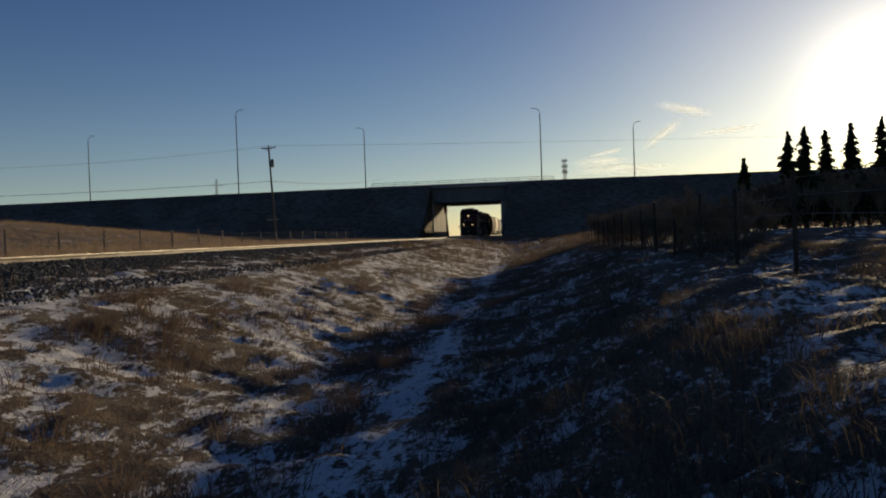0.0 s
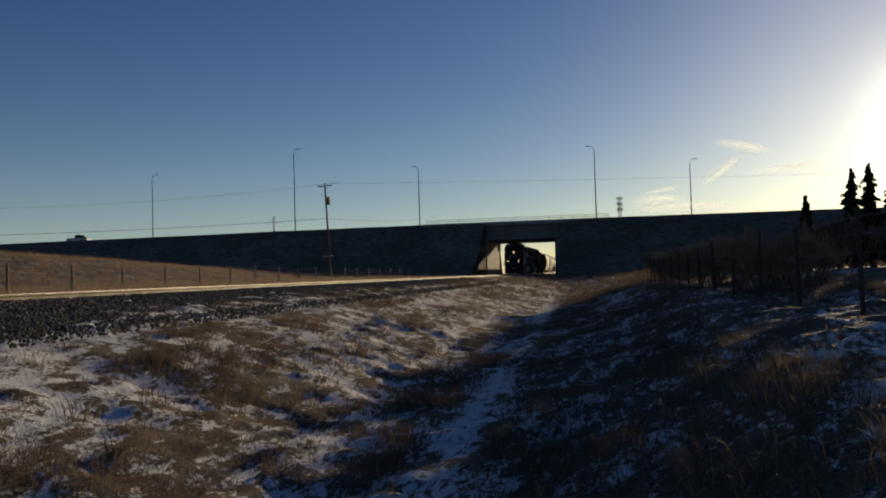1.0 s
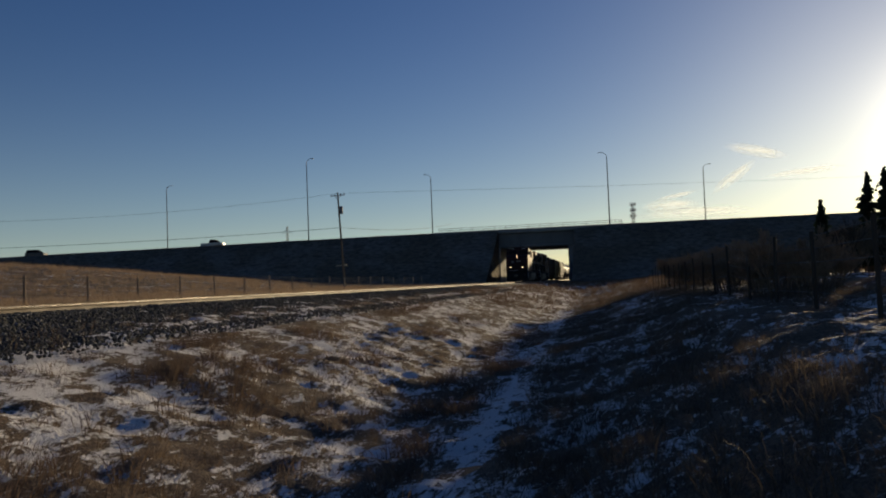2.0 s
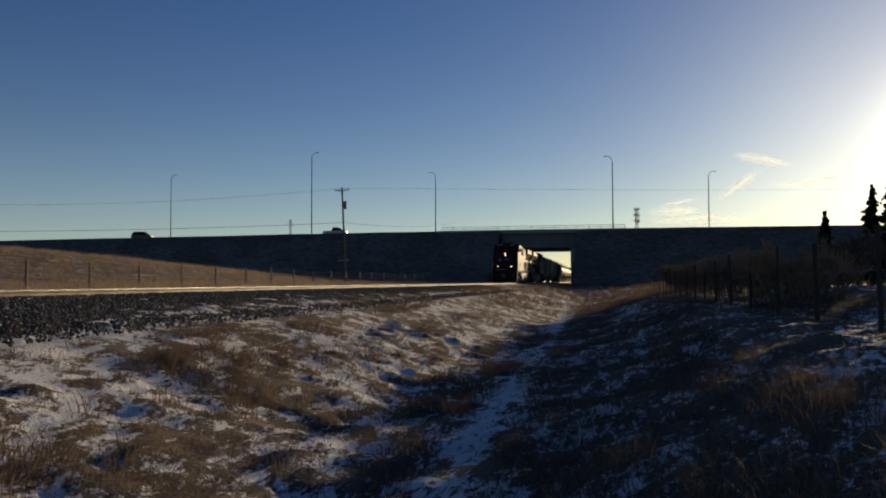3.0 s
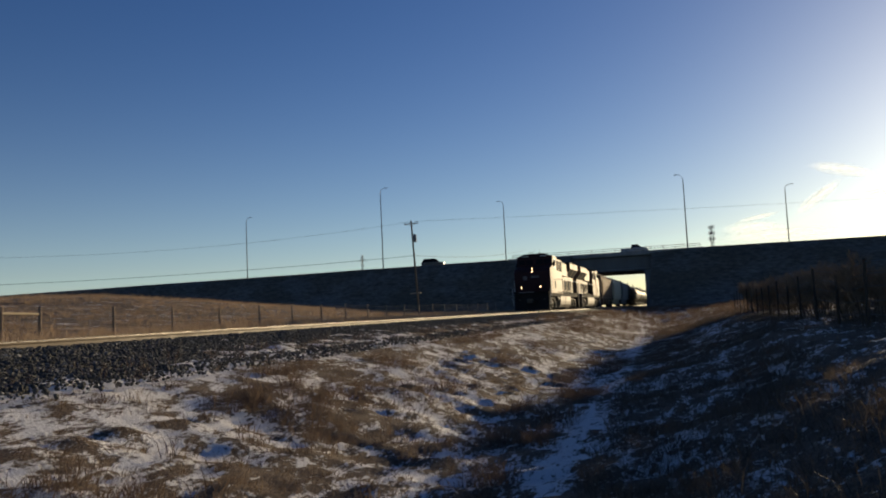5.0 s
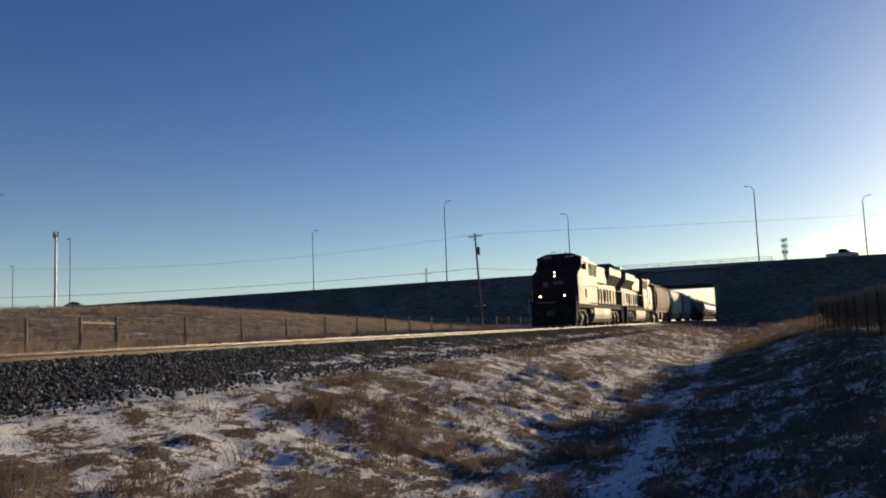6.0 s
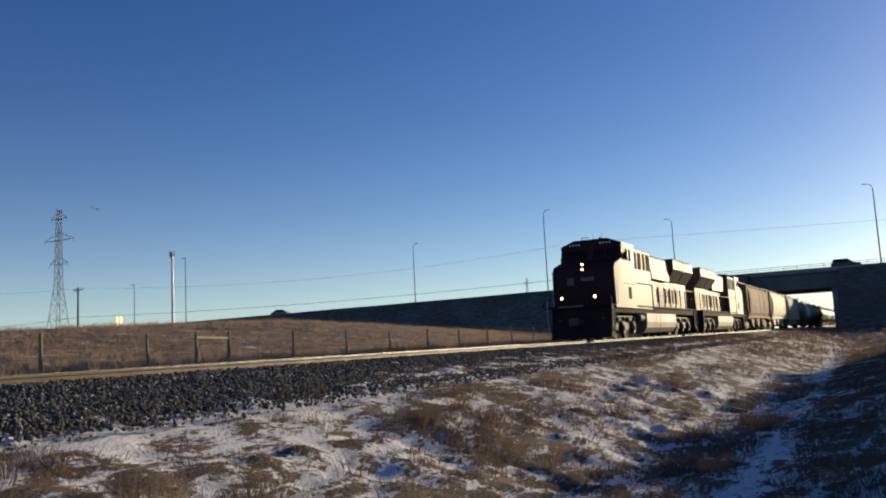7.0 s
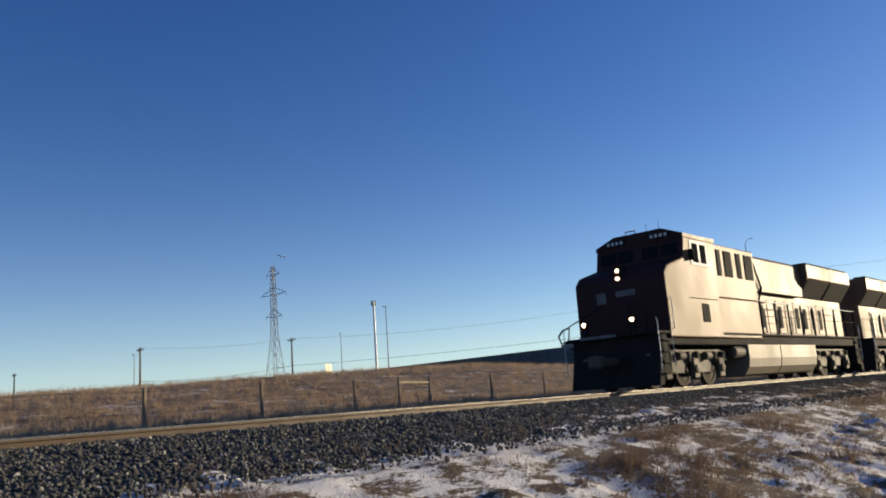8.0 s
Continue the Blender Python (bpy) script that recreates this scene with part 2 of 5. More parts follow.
def add_prism(bm, outline, along, lo, hi):
    """A closed outline pushed along an axis. along 'y': outline in x, z; along 'x': outline in y, z."""
    def at(u, v, w):
        return (u, w, v) if along == "y" else (w, u, v)
    a = [bm.verts.new(at(u, v, lo)) for u, v in outline]
    b = [bm.verts.new(at(u, v, hi)) for u, v in outline]
    n = len(outline)
    faces = [bm.faces.new((a[k], a[(k + 1) % n], b[(k + 1) % n], b[k])) for k in range(n)]
    faces += [bm.faces.new(a[::-1]), bm.faces.new(b)]
    bmesh.ops.recalc_face_normals(bm, faces=faces)
    return bm


def prism(outline, along, lo, hi):
    return add_prism(bmesh.new(), outline, along, lo, hi)


def add_lathe(bm, profile, axis="z", centre=(0, 0, 0), sides=20):
    """Turns (radius, height) pairs round an axis."""
    c = Vector(centre)
    rings = []
    for r, h in profile:
        ring = []
        for k in range(sides):
            u, v = r * math.cos(k * math.tau / sides), r * math.sin(k * math.tau / sides)
            ring.append(bm.verts.new(c + Vector({"z": (u, v, h), "y": (u, h, v), "x": (h, u, v)}[axis])))
        rings.append(ring)
    faces = []
    for p, q in zip(rings, rings[1:]):
        faces += [bm.faces.new((p[k], p[(k + 1) % sides], q[(k + 1) % sides], q[k])) for k in range(sides)]
    faces += [bm.faces.new(rings[0]), bm.faces.new(rings[-1])]
    bmesh.ops.recalc_face_normals(bm, faces=faces)
    return bm


def lathe(profile, axis="z", centre=(0, 0, 0), sides=20):
    return add_lathe(bmesh.new(), profile, axis, centre, sides)


def soup(name, verts, faces, material, kind="", label="", category="", smooth=False):
    me = bpy.data.meshes.new(name)
    me.from_pydata(verts, [], faces)
    me.materials.append(material)
    if smooth:
        me.shade_smooth()
    return tagged(new(name, me), label, category, "", kind)


# ---- ground ----
def lerp_table(v, table):
    return float(np.interp(v, [a for a, _ in table], [b for _, b in table]))


DITCH = [(-400, 1.35), (-25, 1.35), (-16.5, 1.15), (-14.6, 0.96), (-9.6, 0.84), (-8.3, 0.84), (-7.6, 0.76), (-6.0, 0.36), (-3.6, -0.28), (-2.6, -0.42), (-1.6, -0.30), (0.0, 0.02), (2.0, 0.55), (3.4, 0.84), (4.6, 1.02), (7.0, 1.32), (14.0, 1.36), (400, 1.3)]
CREST = [(-400, 1.6), (0, 3.2), (20, 3.8), (33, 4.1), (47, 4.5), (67, 5.05), (84, 4.6), (104, 3.7), (130, 2.5), (152, 1.6), (400, 1.5)]


def hummock(x, y):
    """Grassy hummocks on the slope between the line and the ditch, and lower ones on the bank."""
    weight = lerp_table(x, [(-8.0, 0.0), (-7.0, 1.0), (-3.0, 1.0), (-2.1, 0.15), (-0.9, 0.15), (0.3, 0.7), (6.0, 0.5), (9.0, 0.0)])
    if weight == 0.0:
        return 0.0
    slant = y + 0.5 * x
    return weight * (0.35 * noise.noise(Vector((x * 0.6, slant * 0.4, 12.0))) + 0.55 * noise.noise(Vector((x * 2.2, slant * 1.5, 21.0))) + 0.65 * noise.noise(Vector((x * 4.2, slant * 2.9, 33.0))))


def land(x, y):
    """The height of the ground: a ditch beside the line, a bank, and a low hill in the field beyond."""
    z = lerp_table(x, DITCH)
    flat = 1.0 / (1.0 + math.exp((math.hypot(x, y) - 95) / 10.0))
    if -8.4 < x < 3.4:
        z = z * flat + 0.9 * (1 - flat)
    if x < -27:
        rise = min(1.0, (-27 - x) / 33.0)
        drop = 1.0 - 0.45 * min(1.0, max(0.0, (-75 - x) / 120))
        z += (lerp_table(y, CREST) - 1.35) * (rise * rise * (3 - 2 * rise)) * drop
    near = 1.0 / (1.0 + (math.hypot(x, y) / 45.0) ** 4)
    if -15.5 < x < -6.2:
        near *= 0.25 if x < -7.6 else 0.45
    p = Vector((x, y, 0))
    if -0.4 < x < 5.0:                # bank shoulder, raised beside the path so its shadow reaches farther
        z += 0.22 * math.exp(-((x - 2.3) / 1.1) ** 2) * min(1.0, max(0.0, (y - 1.5) / 3.0)) / (1.0 + math.exp(min(50.0, (y - 26) / 4.0)))
    if -10.4 <= x < -7.9:             # snow blown up over the foot of the ballast, higher farther along
        bed = float(np.interp(x - TRACK_X, (1.75, 3.9, 4.4), (RAIL_Z - 0.15, 0.93, 0.78)))
        drift = 0.05 * noise.noise(Vector((x * 1.3, y * 0.9, 4.0))) + 0.075 * noise.noise(Vector((x * 3.4, y * 2.2, 8.0)))
        lift = min(1.0, max(0.0, (y - 9.0) / 7.0))
        return max(z - 0.12, bed + drift - 0.015 + 0.035 * lift - (0.08 - 0.045 * lift) * max(0.0, -8.6 - x))
    z += 0.12 * near * noise.noise(p * 0.55) + 0.085 * near * noise.noise(Vector((x * 1.2, y * 1.9, 0))) + 0.055 * near * noise.noise(Vector((x * 3.2, y * 4.6, 3.0)))
    z += 0.075 * near * hummock(x, y)
    z += 0.25 * (1 - near) * noise.noise(p * 0.06) * (1.0 if abs(x - TRACK_X) > 10 else 0.0)
    return z


def grid_steps(spans):
    out = []
    for a, b, step in spans:
        n = max(1, round((b - a) / step))
        out += [a + (b - a) * k / n for k in range(n)]
    return out + [spans[-1][1]]


def build_ground():
    xs = grid_steps([(-3000, -400, 650), (-400, -100, 50), (-100, -30, 3.5), (-30, -16, 0.7), (-16, -10.4, 0.5), (-10.4, 5, 0.14), (5, 20, 0.6), (20, 60, 4), (60, 300, 40), (300, 3000, 675)])
    ys = grid_steps([(-3000, -60, 490), (-60, -6, 5), (-6, 2, 0.5), (2, 24, 0.14), (24, 50, 0.4), (50, 160, 2.5), (160, 400, 30), (400, 4000, 600)])
    verts = [(x, y, land(x, y)) for y in ys for x in xs]
    n = len(xs)
    faces = [(j * n + i, j * n + i + 1, (j + 1) * n + i + 1, (j + 1) * n + i) for j in range(len(ys) - 1) for i in range(n - 1)]
    ob = soup("ground", verts, faces, GROUND, "structure", "patchy snow over dry brown grass in a trackside ditch", "ground", True)
    high = ob.data.attributes.new("hummock", "FLOAT", "POINT")
    high.data.foreach_set("value", [hummock(x, y) for y in ys for x in xs])


build_ground()


# ---- embankment and bridge ----
def build_embankment(name, x0, x1, label):
    """A raised road bank across the line; the end towards the line slopes down."""
    toward = 1 if x1 > x0 else -1
    top_lo, top_hi = BRIDGE_Y + 1, BRIDGE_Y + BRIDGE_W
    verts, faces, n = [], [], 60
    for k in range(n + 1):
        x = x0 + (x1 - x0) * (k / n) ** 1.6
        run = abs(x - x0)
        crown = DECK_Z - 0.15 - 0.005 * max(0.0, run - 25) + 0.06 * noise.noise(Vector((x * 0.15, 0, 7)))
        profile = ((top_lo - 24, 0.8), (top_lo - 16, 4.4), (top_lo - 8, 8.5), (top_lo - 1.5, crown - 0.1), (top_lo, crown + 0.32), (top_lo + 2.5, crown), (top_hi, crown), (top_hi + 9, 0.8))
        for j, (y, h) in enumerate(profile):
            verts.append((x, y + 0.8 * noise.noise(Vector((x * 0.06, j * 3.1, 2))) * (j != 6), h + 0.3 * noise.noise(Vector((x * 0.12, j * 1.7, 5))) * (j in (1, 2))))
    m = len(profile)
    for k in range(n):
        for j in range(m - 1):
            a, b = k * m + j, (k + 1) * m + j
            faces.append((a, b, b + 1, a + 1) if toward > 0 else (a, a + 1, b + 1, b))
    faces.append(tuple(range(m)) if toward < 0 else tuple(range(m - 1, -1, -1)))
    soup(name, verts, faces, BANK, "structure", label, "embankment", True)


LEFT_EDGE, RIGHT_EDGE = -22.6, -7.9
build_embankment("embankment_west", LEFT_EDGE - 0.25, -420, "grassy road embankment in shade with thin snow")
build_embankment("embankment_east", RIGHT_EDGE + 1.5, 300, "grassy road embankment in shade beside the bridge")


def build_bridge():
    b = thing("road_bridge", "concrete road bridge crossing over the railway line", "bridge")
    y0, y1 = BRIDGE_Y, BRIDGE_Y + BRIDGE_W
    under = EYE_Z + BRIDGE_Y * math.tan(radians(2.40))
    part("deck", box(-37, 4.2, y0, y1, DECK_Z - 0.75, DECK_Z, 0.05), CONCRETE, b)
    for k in range(7):
        y = y0 + 0.7 + k * (BRIDGE_W - 1.9) / 6
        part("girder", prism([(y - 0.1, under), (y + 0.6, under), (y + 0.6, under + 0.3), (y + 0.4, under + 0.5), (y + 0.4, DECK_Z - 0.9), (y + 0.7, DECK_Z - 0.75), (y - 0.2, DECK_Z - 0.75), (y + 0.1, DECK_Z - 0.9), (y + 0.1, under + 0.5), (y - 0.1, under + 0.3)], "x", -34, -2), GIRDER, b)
    part("curb", box(-37, 4.2, y0 - 0.15, y0 + 0.35, DECK_Z - 0.55, DECK_Z + 0.18, 0.03), CONCRETE, b)
    part("curb", box(-37, 4.2, y1 - 0.35, y1 + 0.15, DECK_Z - 0.55, DECK_Z + 0.18, 0.03), CONCRETE, b)
    part("abutment", box(RIGHT_EDGE, RIGHT_EDGE + 2.4, y0 + 0.8, y1 - 0.8, 0.2, under + 0.1, 0.05), CONCRETE, b)
    part("bearing_seat", box(RIGHT_EDGE + 1.2, RIGHT_EDGE + 2.0, y0 - 0.35, y0 + 0.7, under - 0.35, under - 0.02, 0.04), CONCRETE, b, "pale bearing ledge")
    part("abutment", box(LEFT_EDGE - 2.6, LEFT_EDGE, y0 + 0.1, y1 - 0.4, 0.2, under + 0.1, 0.05), CONCRETE, b, "concrete abutment wall")
    part("abutment_cap", box(LEFT_EDGE - 2.4, LEFT_EDGE + 0.5, y1 - 3.0, y1 - 0.5, under - 1.7, under - 0.05, 0.05), CONCRETE, b)
    for y in (y0 + 0.1, y1 - 0.1):
        for h in (0.55, 0.95):
            part("handrail", rod((-36, y, DECK_Z + h), (3.6, y, DECK_Z + h), 0.05, None, 6), GALV, b)
        for k in range(17):
            x = -36 + k * 39.6 / 16
            part("rail_post", rod((x, y, DECK_Z + 0.25), (x, y, DECK_Z + 0.95), 0.045, None, 6), GALV, b)
    return b


build_bridge()


# ---- railway line ----
def rail_profile(cx, base):
    """A rail's cross-section, 172 mm high."""
    half = [(0.070, 0.0), (0.070, 0.012), (0.012, 0.030), (0.009, 0.125), (0.035, 0.140), (0.036, 0.163), (0.028, 0.172)]
    return [(cx + u, base + v) for u, v in half] + [(cx - u, base + v) for u, v in reversed(half)]


def build_track():
    line = thing("railway_track", "single railway track with rusty rails on dark stone ballast", "railway track")
    for side in (-1, 1):
        cx = TRACK_X + side * 0.755
        r = part("rail", prism(rail_profile(cx, RAIL_Z - 0.175), "y", -120, 900), RAIL_RUST, line, "rust-brown rail with polished head")
        part("rail_head", box(cx - 0.030, cx + 0.030, -120, 900, RAIL_Z - 0.006, RAIL_Z + 0.001), RAIL_HEAD, r)
    shoulder = RAIL_Z - 0.20
    part("ballast_bed", prism([(TRACK_X - 3.6, 0.7), (TRACK_X - 3.5, 0.98), (TRACK_X - 1.75, shoulder), (TRACK_X + 0.86, shoulder), (TRACK_X + 1.0, RAIL_Z - 0.125), (TRACK_X + 1.75, RAIL_Z - 0.15), (TRACK_X + 3.9, 0.93), (TRACK_X + 4.6, 0.6)], "y", -120, 900), BALLAST, line, "dark crushed stone bed")
    return line


track = build_track()

# ---- train ----
SPEED, NOSE_0 = 15.2, 140.75          # metres a second, and the front coupler's y at the start
RED = worn("dusty_red_paint", (0.115, 0.062, 0.036), (0.20, 0.135, 0.078), 0.52, 0, 0.5, 0.6, 0.135, 0.16, 1.6)
# red for the front, darkened because it faces away from the sun
SHADED_NOSE_RED = worn("shaded_nose_paint", (0.036, 0.012, 0.013), (0.05, 0.035, 0.03), 0.6, 0, 0.9, 0.5, 0.10, 0.15, 3.0)
BLACK = worn("grimy_black_paint", (0.014, 0.014, 0.015), (0.035, 0.030, 0.026), 0.8, 0, 0.9, 0.7, 0.06, 0.2)
UNDER = worn("dusty_running_gear", (0.10, 0.082, 0.060), (0.03, 0.027, 0.024), 0.65, 0.0, 1.2, 0.7, 0.15, 0.3)
TANK_GREY = worn("dusty_tank_paint", (0.19, 0.165, 0.125), (0.12, 0.10, 0.08), 0.55, 0, 0.7, 0.7, 0.2, 0.1, 2.0)
WHEEL = worn("wheel_steel", (0.055, 0.043, 0.035), (0.03, 0.024, 0.02), 0.75, 0.0, 2.0, 0.6, 0.08)
GLASS_DARK = Mat("cab_glass", 0.12, 0, 0.0).color((0.012, 0.014, 0.017)).m
OFF_WHITE = worn("off_white_marking", (0.55, 0.54, 0.52), (0.28, 0.26, 0.24), 0.6, 0, 2.0, 0.5)
FADED = worn("faded_emblem", (0.13, 0.125, 0.13), (0.06, 0.045, 0.045), 0.6, 0, 3.0, 0.8)
LAMP = glow("headlamp_glow", (1.0, 0.62, 0.32), 7.0)
LAMP_WHITE = glow("headlamp_white", (1.0, 0.62, 0.36), 5.0)
HOPPER_BROWN = worn("rust_brown_hopper", (0.20, 0.13, 0.085), (0.105, 0.062, 0.04), 0.7, 0, 0.45, 0.85, 0.06, 0.1, 5.0)
HOPPER_CREAM = worn("cream_hopper", (0.56, 0.50, 0.36), (0.32, 0.26, 0.18), 0.65, 0, 0.4, 0.6, 0.08, 0.08, 5.0)
HOPPER_GREY = worn("grey_hopper", (0.27, 0.27, 0.26), (0.15, 0.13, 0.11), 0.7, 0, 0.4, 0.7, 0.06, 0.08, 5.0)
TANKER_BLACK = worn("black_tank_car", (0.03, 0.03, 0.031), (0.09, 0.078, 0.065), 0.45, 0, 0.6, 0.6, 0.2, 0.08, 3.0)
TANKER_PALE = worn("pale_tank_car", (0.50, 0.48, 0.44), (0.25, 0.21, 0.17), 0.5, 0, 0.5, 0.6, 0.2, 0.08, 3.0)
wheels = []                           # (wheelset, y, radius, sign of its roll)


def add_wheelset(car, y, r, sign=1):
    bm = rod((-0.95, 0, 0), (0.95, 0, 0), 0.09, None, 8)
    for s in (-1, 1):
        add_lathe(bm, [(0.12, s * 0.66), (r * 0.78, s * 0.68), (r * 0.80, s * 0.655), (r + 0.028, s * 0.655), (r + 0.028, s * 0.685), (r, s * 0.70), (r - 0.003, s * 0.80), (r * 0.80, s * 0.80), (r * 0.76, s * 0.775), (0.17, s * 0.79), (0.17, s * 0.86)], "x", (0, 0, 0), 22)
        for k in range(4):
            a = k * math.tau / 4
            add_box(bm, s * 0.77 - 0.02, s * 0.77 + 0.02, 0.25 * math.cos(a) - 0.05, 0.25 * math.cos(a) + 0.05, 0.25 * math.sin(a) - 0.05, 0.25 * math.sin(a) + 0.05)
    w = part("wheelset", bm, WHEEL, car)
    w.location = (0, y, r)
    wheels.append((w, y, r, sign))
    return w


def loco_truck(car, ys):
    """A three-axle truck: cranked side frames, journal boxes, springs, brake cylinders."""
    for s in (-1, 1):
        x0, x1 = (s * 0.98, s * 1.12)
        lo, hi = min(ys), max(ys)
        out = [(lo - 0.75, 0.78), (lo - 0.75, 1.02), (lo - 0.2, 1.12), (hi + 0.2, 1.12), (hi + 0.75, 1.02), (hi + 0.75, 0.78), (hi + 0.4, 0.72)]
        for a, b in ((2, 1), (1, 0)):
            m = (ys[a] + ys[b]) / 2
            out += [(m + 0.58, 0.70), (m + 0.40, 0.42), (m - 0.40, 0.42), (m - 0.58, 0.70)]
        out += [(lo - 0.4, 0.72)]
        f = part("side_frame", prism(out, "x", min(x0, x1), max(x0, x1)), UNDER, car)
        for y in ys:
            bm = box(min(s * 1.10, s * 1.27), max(s * 1.10, s * 1.27), y - 0.20, y + 0.20, 0.24, 0.86, 0.04)
            add_lathe(bm, [(0.13, s * 1.26), (0.13, s * 1.31), (0.05, s * 1.33)], "x", (0, y, 0.53), 12)
            part("journal_box", bm, UNDER, f, "dusty journal box")
            for d in (-0.3, 0.3):
                part("spring", lathe([(0.075, 0.75), (0.085, 0.80), (0.085, 1.02), (0.075, 1.06)], "z", (s * 1.16, y + d, 0), 10), UNDER, f)
        for m in ((ys[0] + ys[1]) / 2, (ys[1] + ys[2]) / 2):
            part("brake_cylinder", lathe([(0.10, m - 0.28), (0.13, m - 0.25), (0.13, m + 0.10), (0.05, m + 0.13), (0.04, m + 0.32)], "y", (s * 1.24, 0, 0.92), 12), UNDER, f)
        part("sand_pipe", add_line(bmesh.new(), [(s * 1.2, lo - 0.6, 1.25), (s * 1.16, lo - 0.72, 0.7), (s * 0.85, lo - 0.62, 0.15)], 0.022), UNDER, f)
    for y in ys:
        add_wheelset(car, y, 0.533)


def hood_outline(half, lo, hi, crown=0.12):
    return [(-half, lo), (half, lo), (half, hi - crown * 1.4), (half - 0.22, hi), (-half + 0.22, hi), (-half, hi - crown * 1.4)]


def locomotive(label):
    """A six-axle road diesel with a wide nose. y runs back from the front coupler, z up from the rail."""
    c = thing("diesel_locomotive", label, "locomotive", group="locomotives of the train")
    L = 22.3
    part("underframe", box(-1.42, 1.42, 1.96, L - 1.35, 1.24, 1.56, 0.03), BLACK, c)
    part("walkway", box(-1.52, 1.52, 1.70, L - 1.3, 1.56, 1.64, 0.015), BLACK, c)
    # nose and cab
    nose = [(2.48, 1.45), (2.48, 3.34), (2.74, 3.60), (3.86, 3.92), (4.02, 4.60), (6.22, 4.60), (6.22, 1.45)]
    bm = bmesh.new()
    add_prism(bm, nose, "x", -1.54, 1.54)
    bmesh.ops.bevel(bm, geom=list(bm.edges), offset=0.05, segments=2, affect="EDGES", profile=0.5)
    bm.normal_update()
    for face in bm.faces:             # nose top and cab front carry shade in their colour, sides stay dusty
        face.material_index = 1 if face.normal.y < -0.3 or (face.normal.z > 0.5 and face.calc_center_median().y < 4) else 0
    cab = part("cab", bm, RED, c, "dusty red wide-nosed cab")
    cab.data.materials.append(SHADED_NOSE_RED)
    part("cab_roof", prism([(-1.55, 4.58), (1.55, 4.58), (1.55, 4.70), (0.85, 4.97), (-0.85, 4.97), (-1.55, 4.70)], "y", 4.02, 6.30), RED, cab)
    # thin plate that brings the darkened front colour up to the roof
    part("roof_front", prism([(-1.54, 4.57), (1.54, 4.57), (1.54, 4.69), (0.84, 4.96), (-0.84, 4.96), (-1.54, 4.69)], "y", 3.99, 4.02), SHADED_NOSE_RED, cab)
    for s in (-1, 1):
        # windscreens lie on the sloped cab front
        for x0, x1 in ((0.16, 0.72), (0.80, 1.36)):
            bm = bmesh.new()
            a, b = min(s * x0, s * x1), max(s * x0, s * x1)
            add_box(bm, a, b, -0.012, 0.012, -0.20, 0.20, 0.01)
            bmesh.ops.transform(bm, matrix=pose(0, 3.928, 4.24, -13.2), verts=bm.verts)
            w = part("windscreen", bm, GLASS_DARK, cab, "dark windscreen")
        bm = box(s * 1.54 - 0.02, s * 1.54 + 0.02, 4.40, 5.64, 3.72, 4.52, 0.01)
        frame_ = part("side_window_frame", bm, OFF_WHITE, cab)
        for y in (4.50, 5.06):
            part("window_pane", box(s * 1.558 - 0.012, s * 1.558 + 0.012, y + 0.02, y + 0.43, 3.81, 4.42, 0.01), GLASS_DARK, frame_)
        part("number_board", box(s * 0.78 - 0.36, s * 0.78 + 0.36, 3.93, 4.06, 4.66, 4.82, 0.015), BLACK, cab)
        for k in range(4):
            x = s * 0.78 - 0.24 + k * 0.16
            part("number_mark", box(x - 0.045, x + 0.045, 3.922, 3.932, 4.69, 4.79), OFF_WHITE, cab, "pale bar on number board")
        part("ditch_light_housing", lathe([(0.08, 1.62), (0.10, 1.65), (0.10, 1.80), (0.06, 1.84)], "y", (s * 0.81, 0, 2.02), 14), BLACK, c)
        part("ditch_light", lathe([(0.03, 1.600), (0.062, 1.612), (0.062, 1.63)], "y", (s * 0.81, 0, 2.02), 14), LAMP, c, "lit amber ditch light")
        part("ditch_light_post", box(s * 0.81 - 0.04, s * 0.81 + 0.04, 1.70, 1.80, 1.60, 1.95), BLACK, c)
        part("door_panel", box(s * 1.545 - 0.015, s * 1.545 + 0.015, 4.80, 5.30, 1.94, 2.52, 0.01), BLACK, cab, "small dark side vent")
        part("seam", box(s * 1.545 - 0.008, s * 1.545 + 0.008, 4.05, 6.0, 2.66, 2.685), BLACK, cab)
        part("grab_iron", add_line(bmesh.new(), [(s * 1.53, 2.65, 1.7), (s * 1.60, 2.65, 1.72), (s * 1.60, 2.65, 2.6), (s * 1.53, 2.65, 2.62)], 0.018), OFF_WHITE, cab)
        # lower equipment skirt behind the cab and battery boxes
        part("equipment_cabinet", box(s * 1.49 - 0.30, s * 1.49 + 0.012, 6.22, 9.50, 1.46, 2.78, 0.03) if s > 0 else box(s * 1.49 - 0.012, s * 1.49 + 0.30, 6.22, 9.50, 1.46, 2.78, 0.03), RED, c)
        part("upper_cabinet", box(min(s * 1.20, s * 1.492), max(s * 1.20, s * 1.492), 6.24, 9.62, 2.782, 4.58, 0.04), RED, c)
        for y0, y1 in ((6.42, 6.72), (7.02, 7.62), (8.02, 8.38), (8.72, 9.42)):
            g = part("grille", box(s * 1.50 - 0.02, s * 1.50 + 0.02, y0, y1, 3.52, 4.40, 0.01), BLACK, c, "black air grille")
            for k in range(5):
                z = 3.60 + k * 0.17
                part("louvre", box(s * 1.522 - 0.006, s * 1.522 + 0.006, y0 + 0.03, y1 - 0.03, z, z + 0.05), BLACK, g)
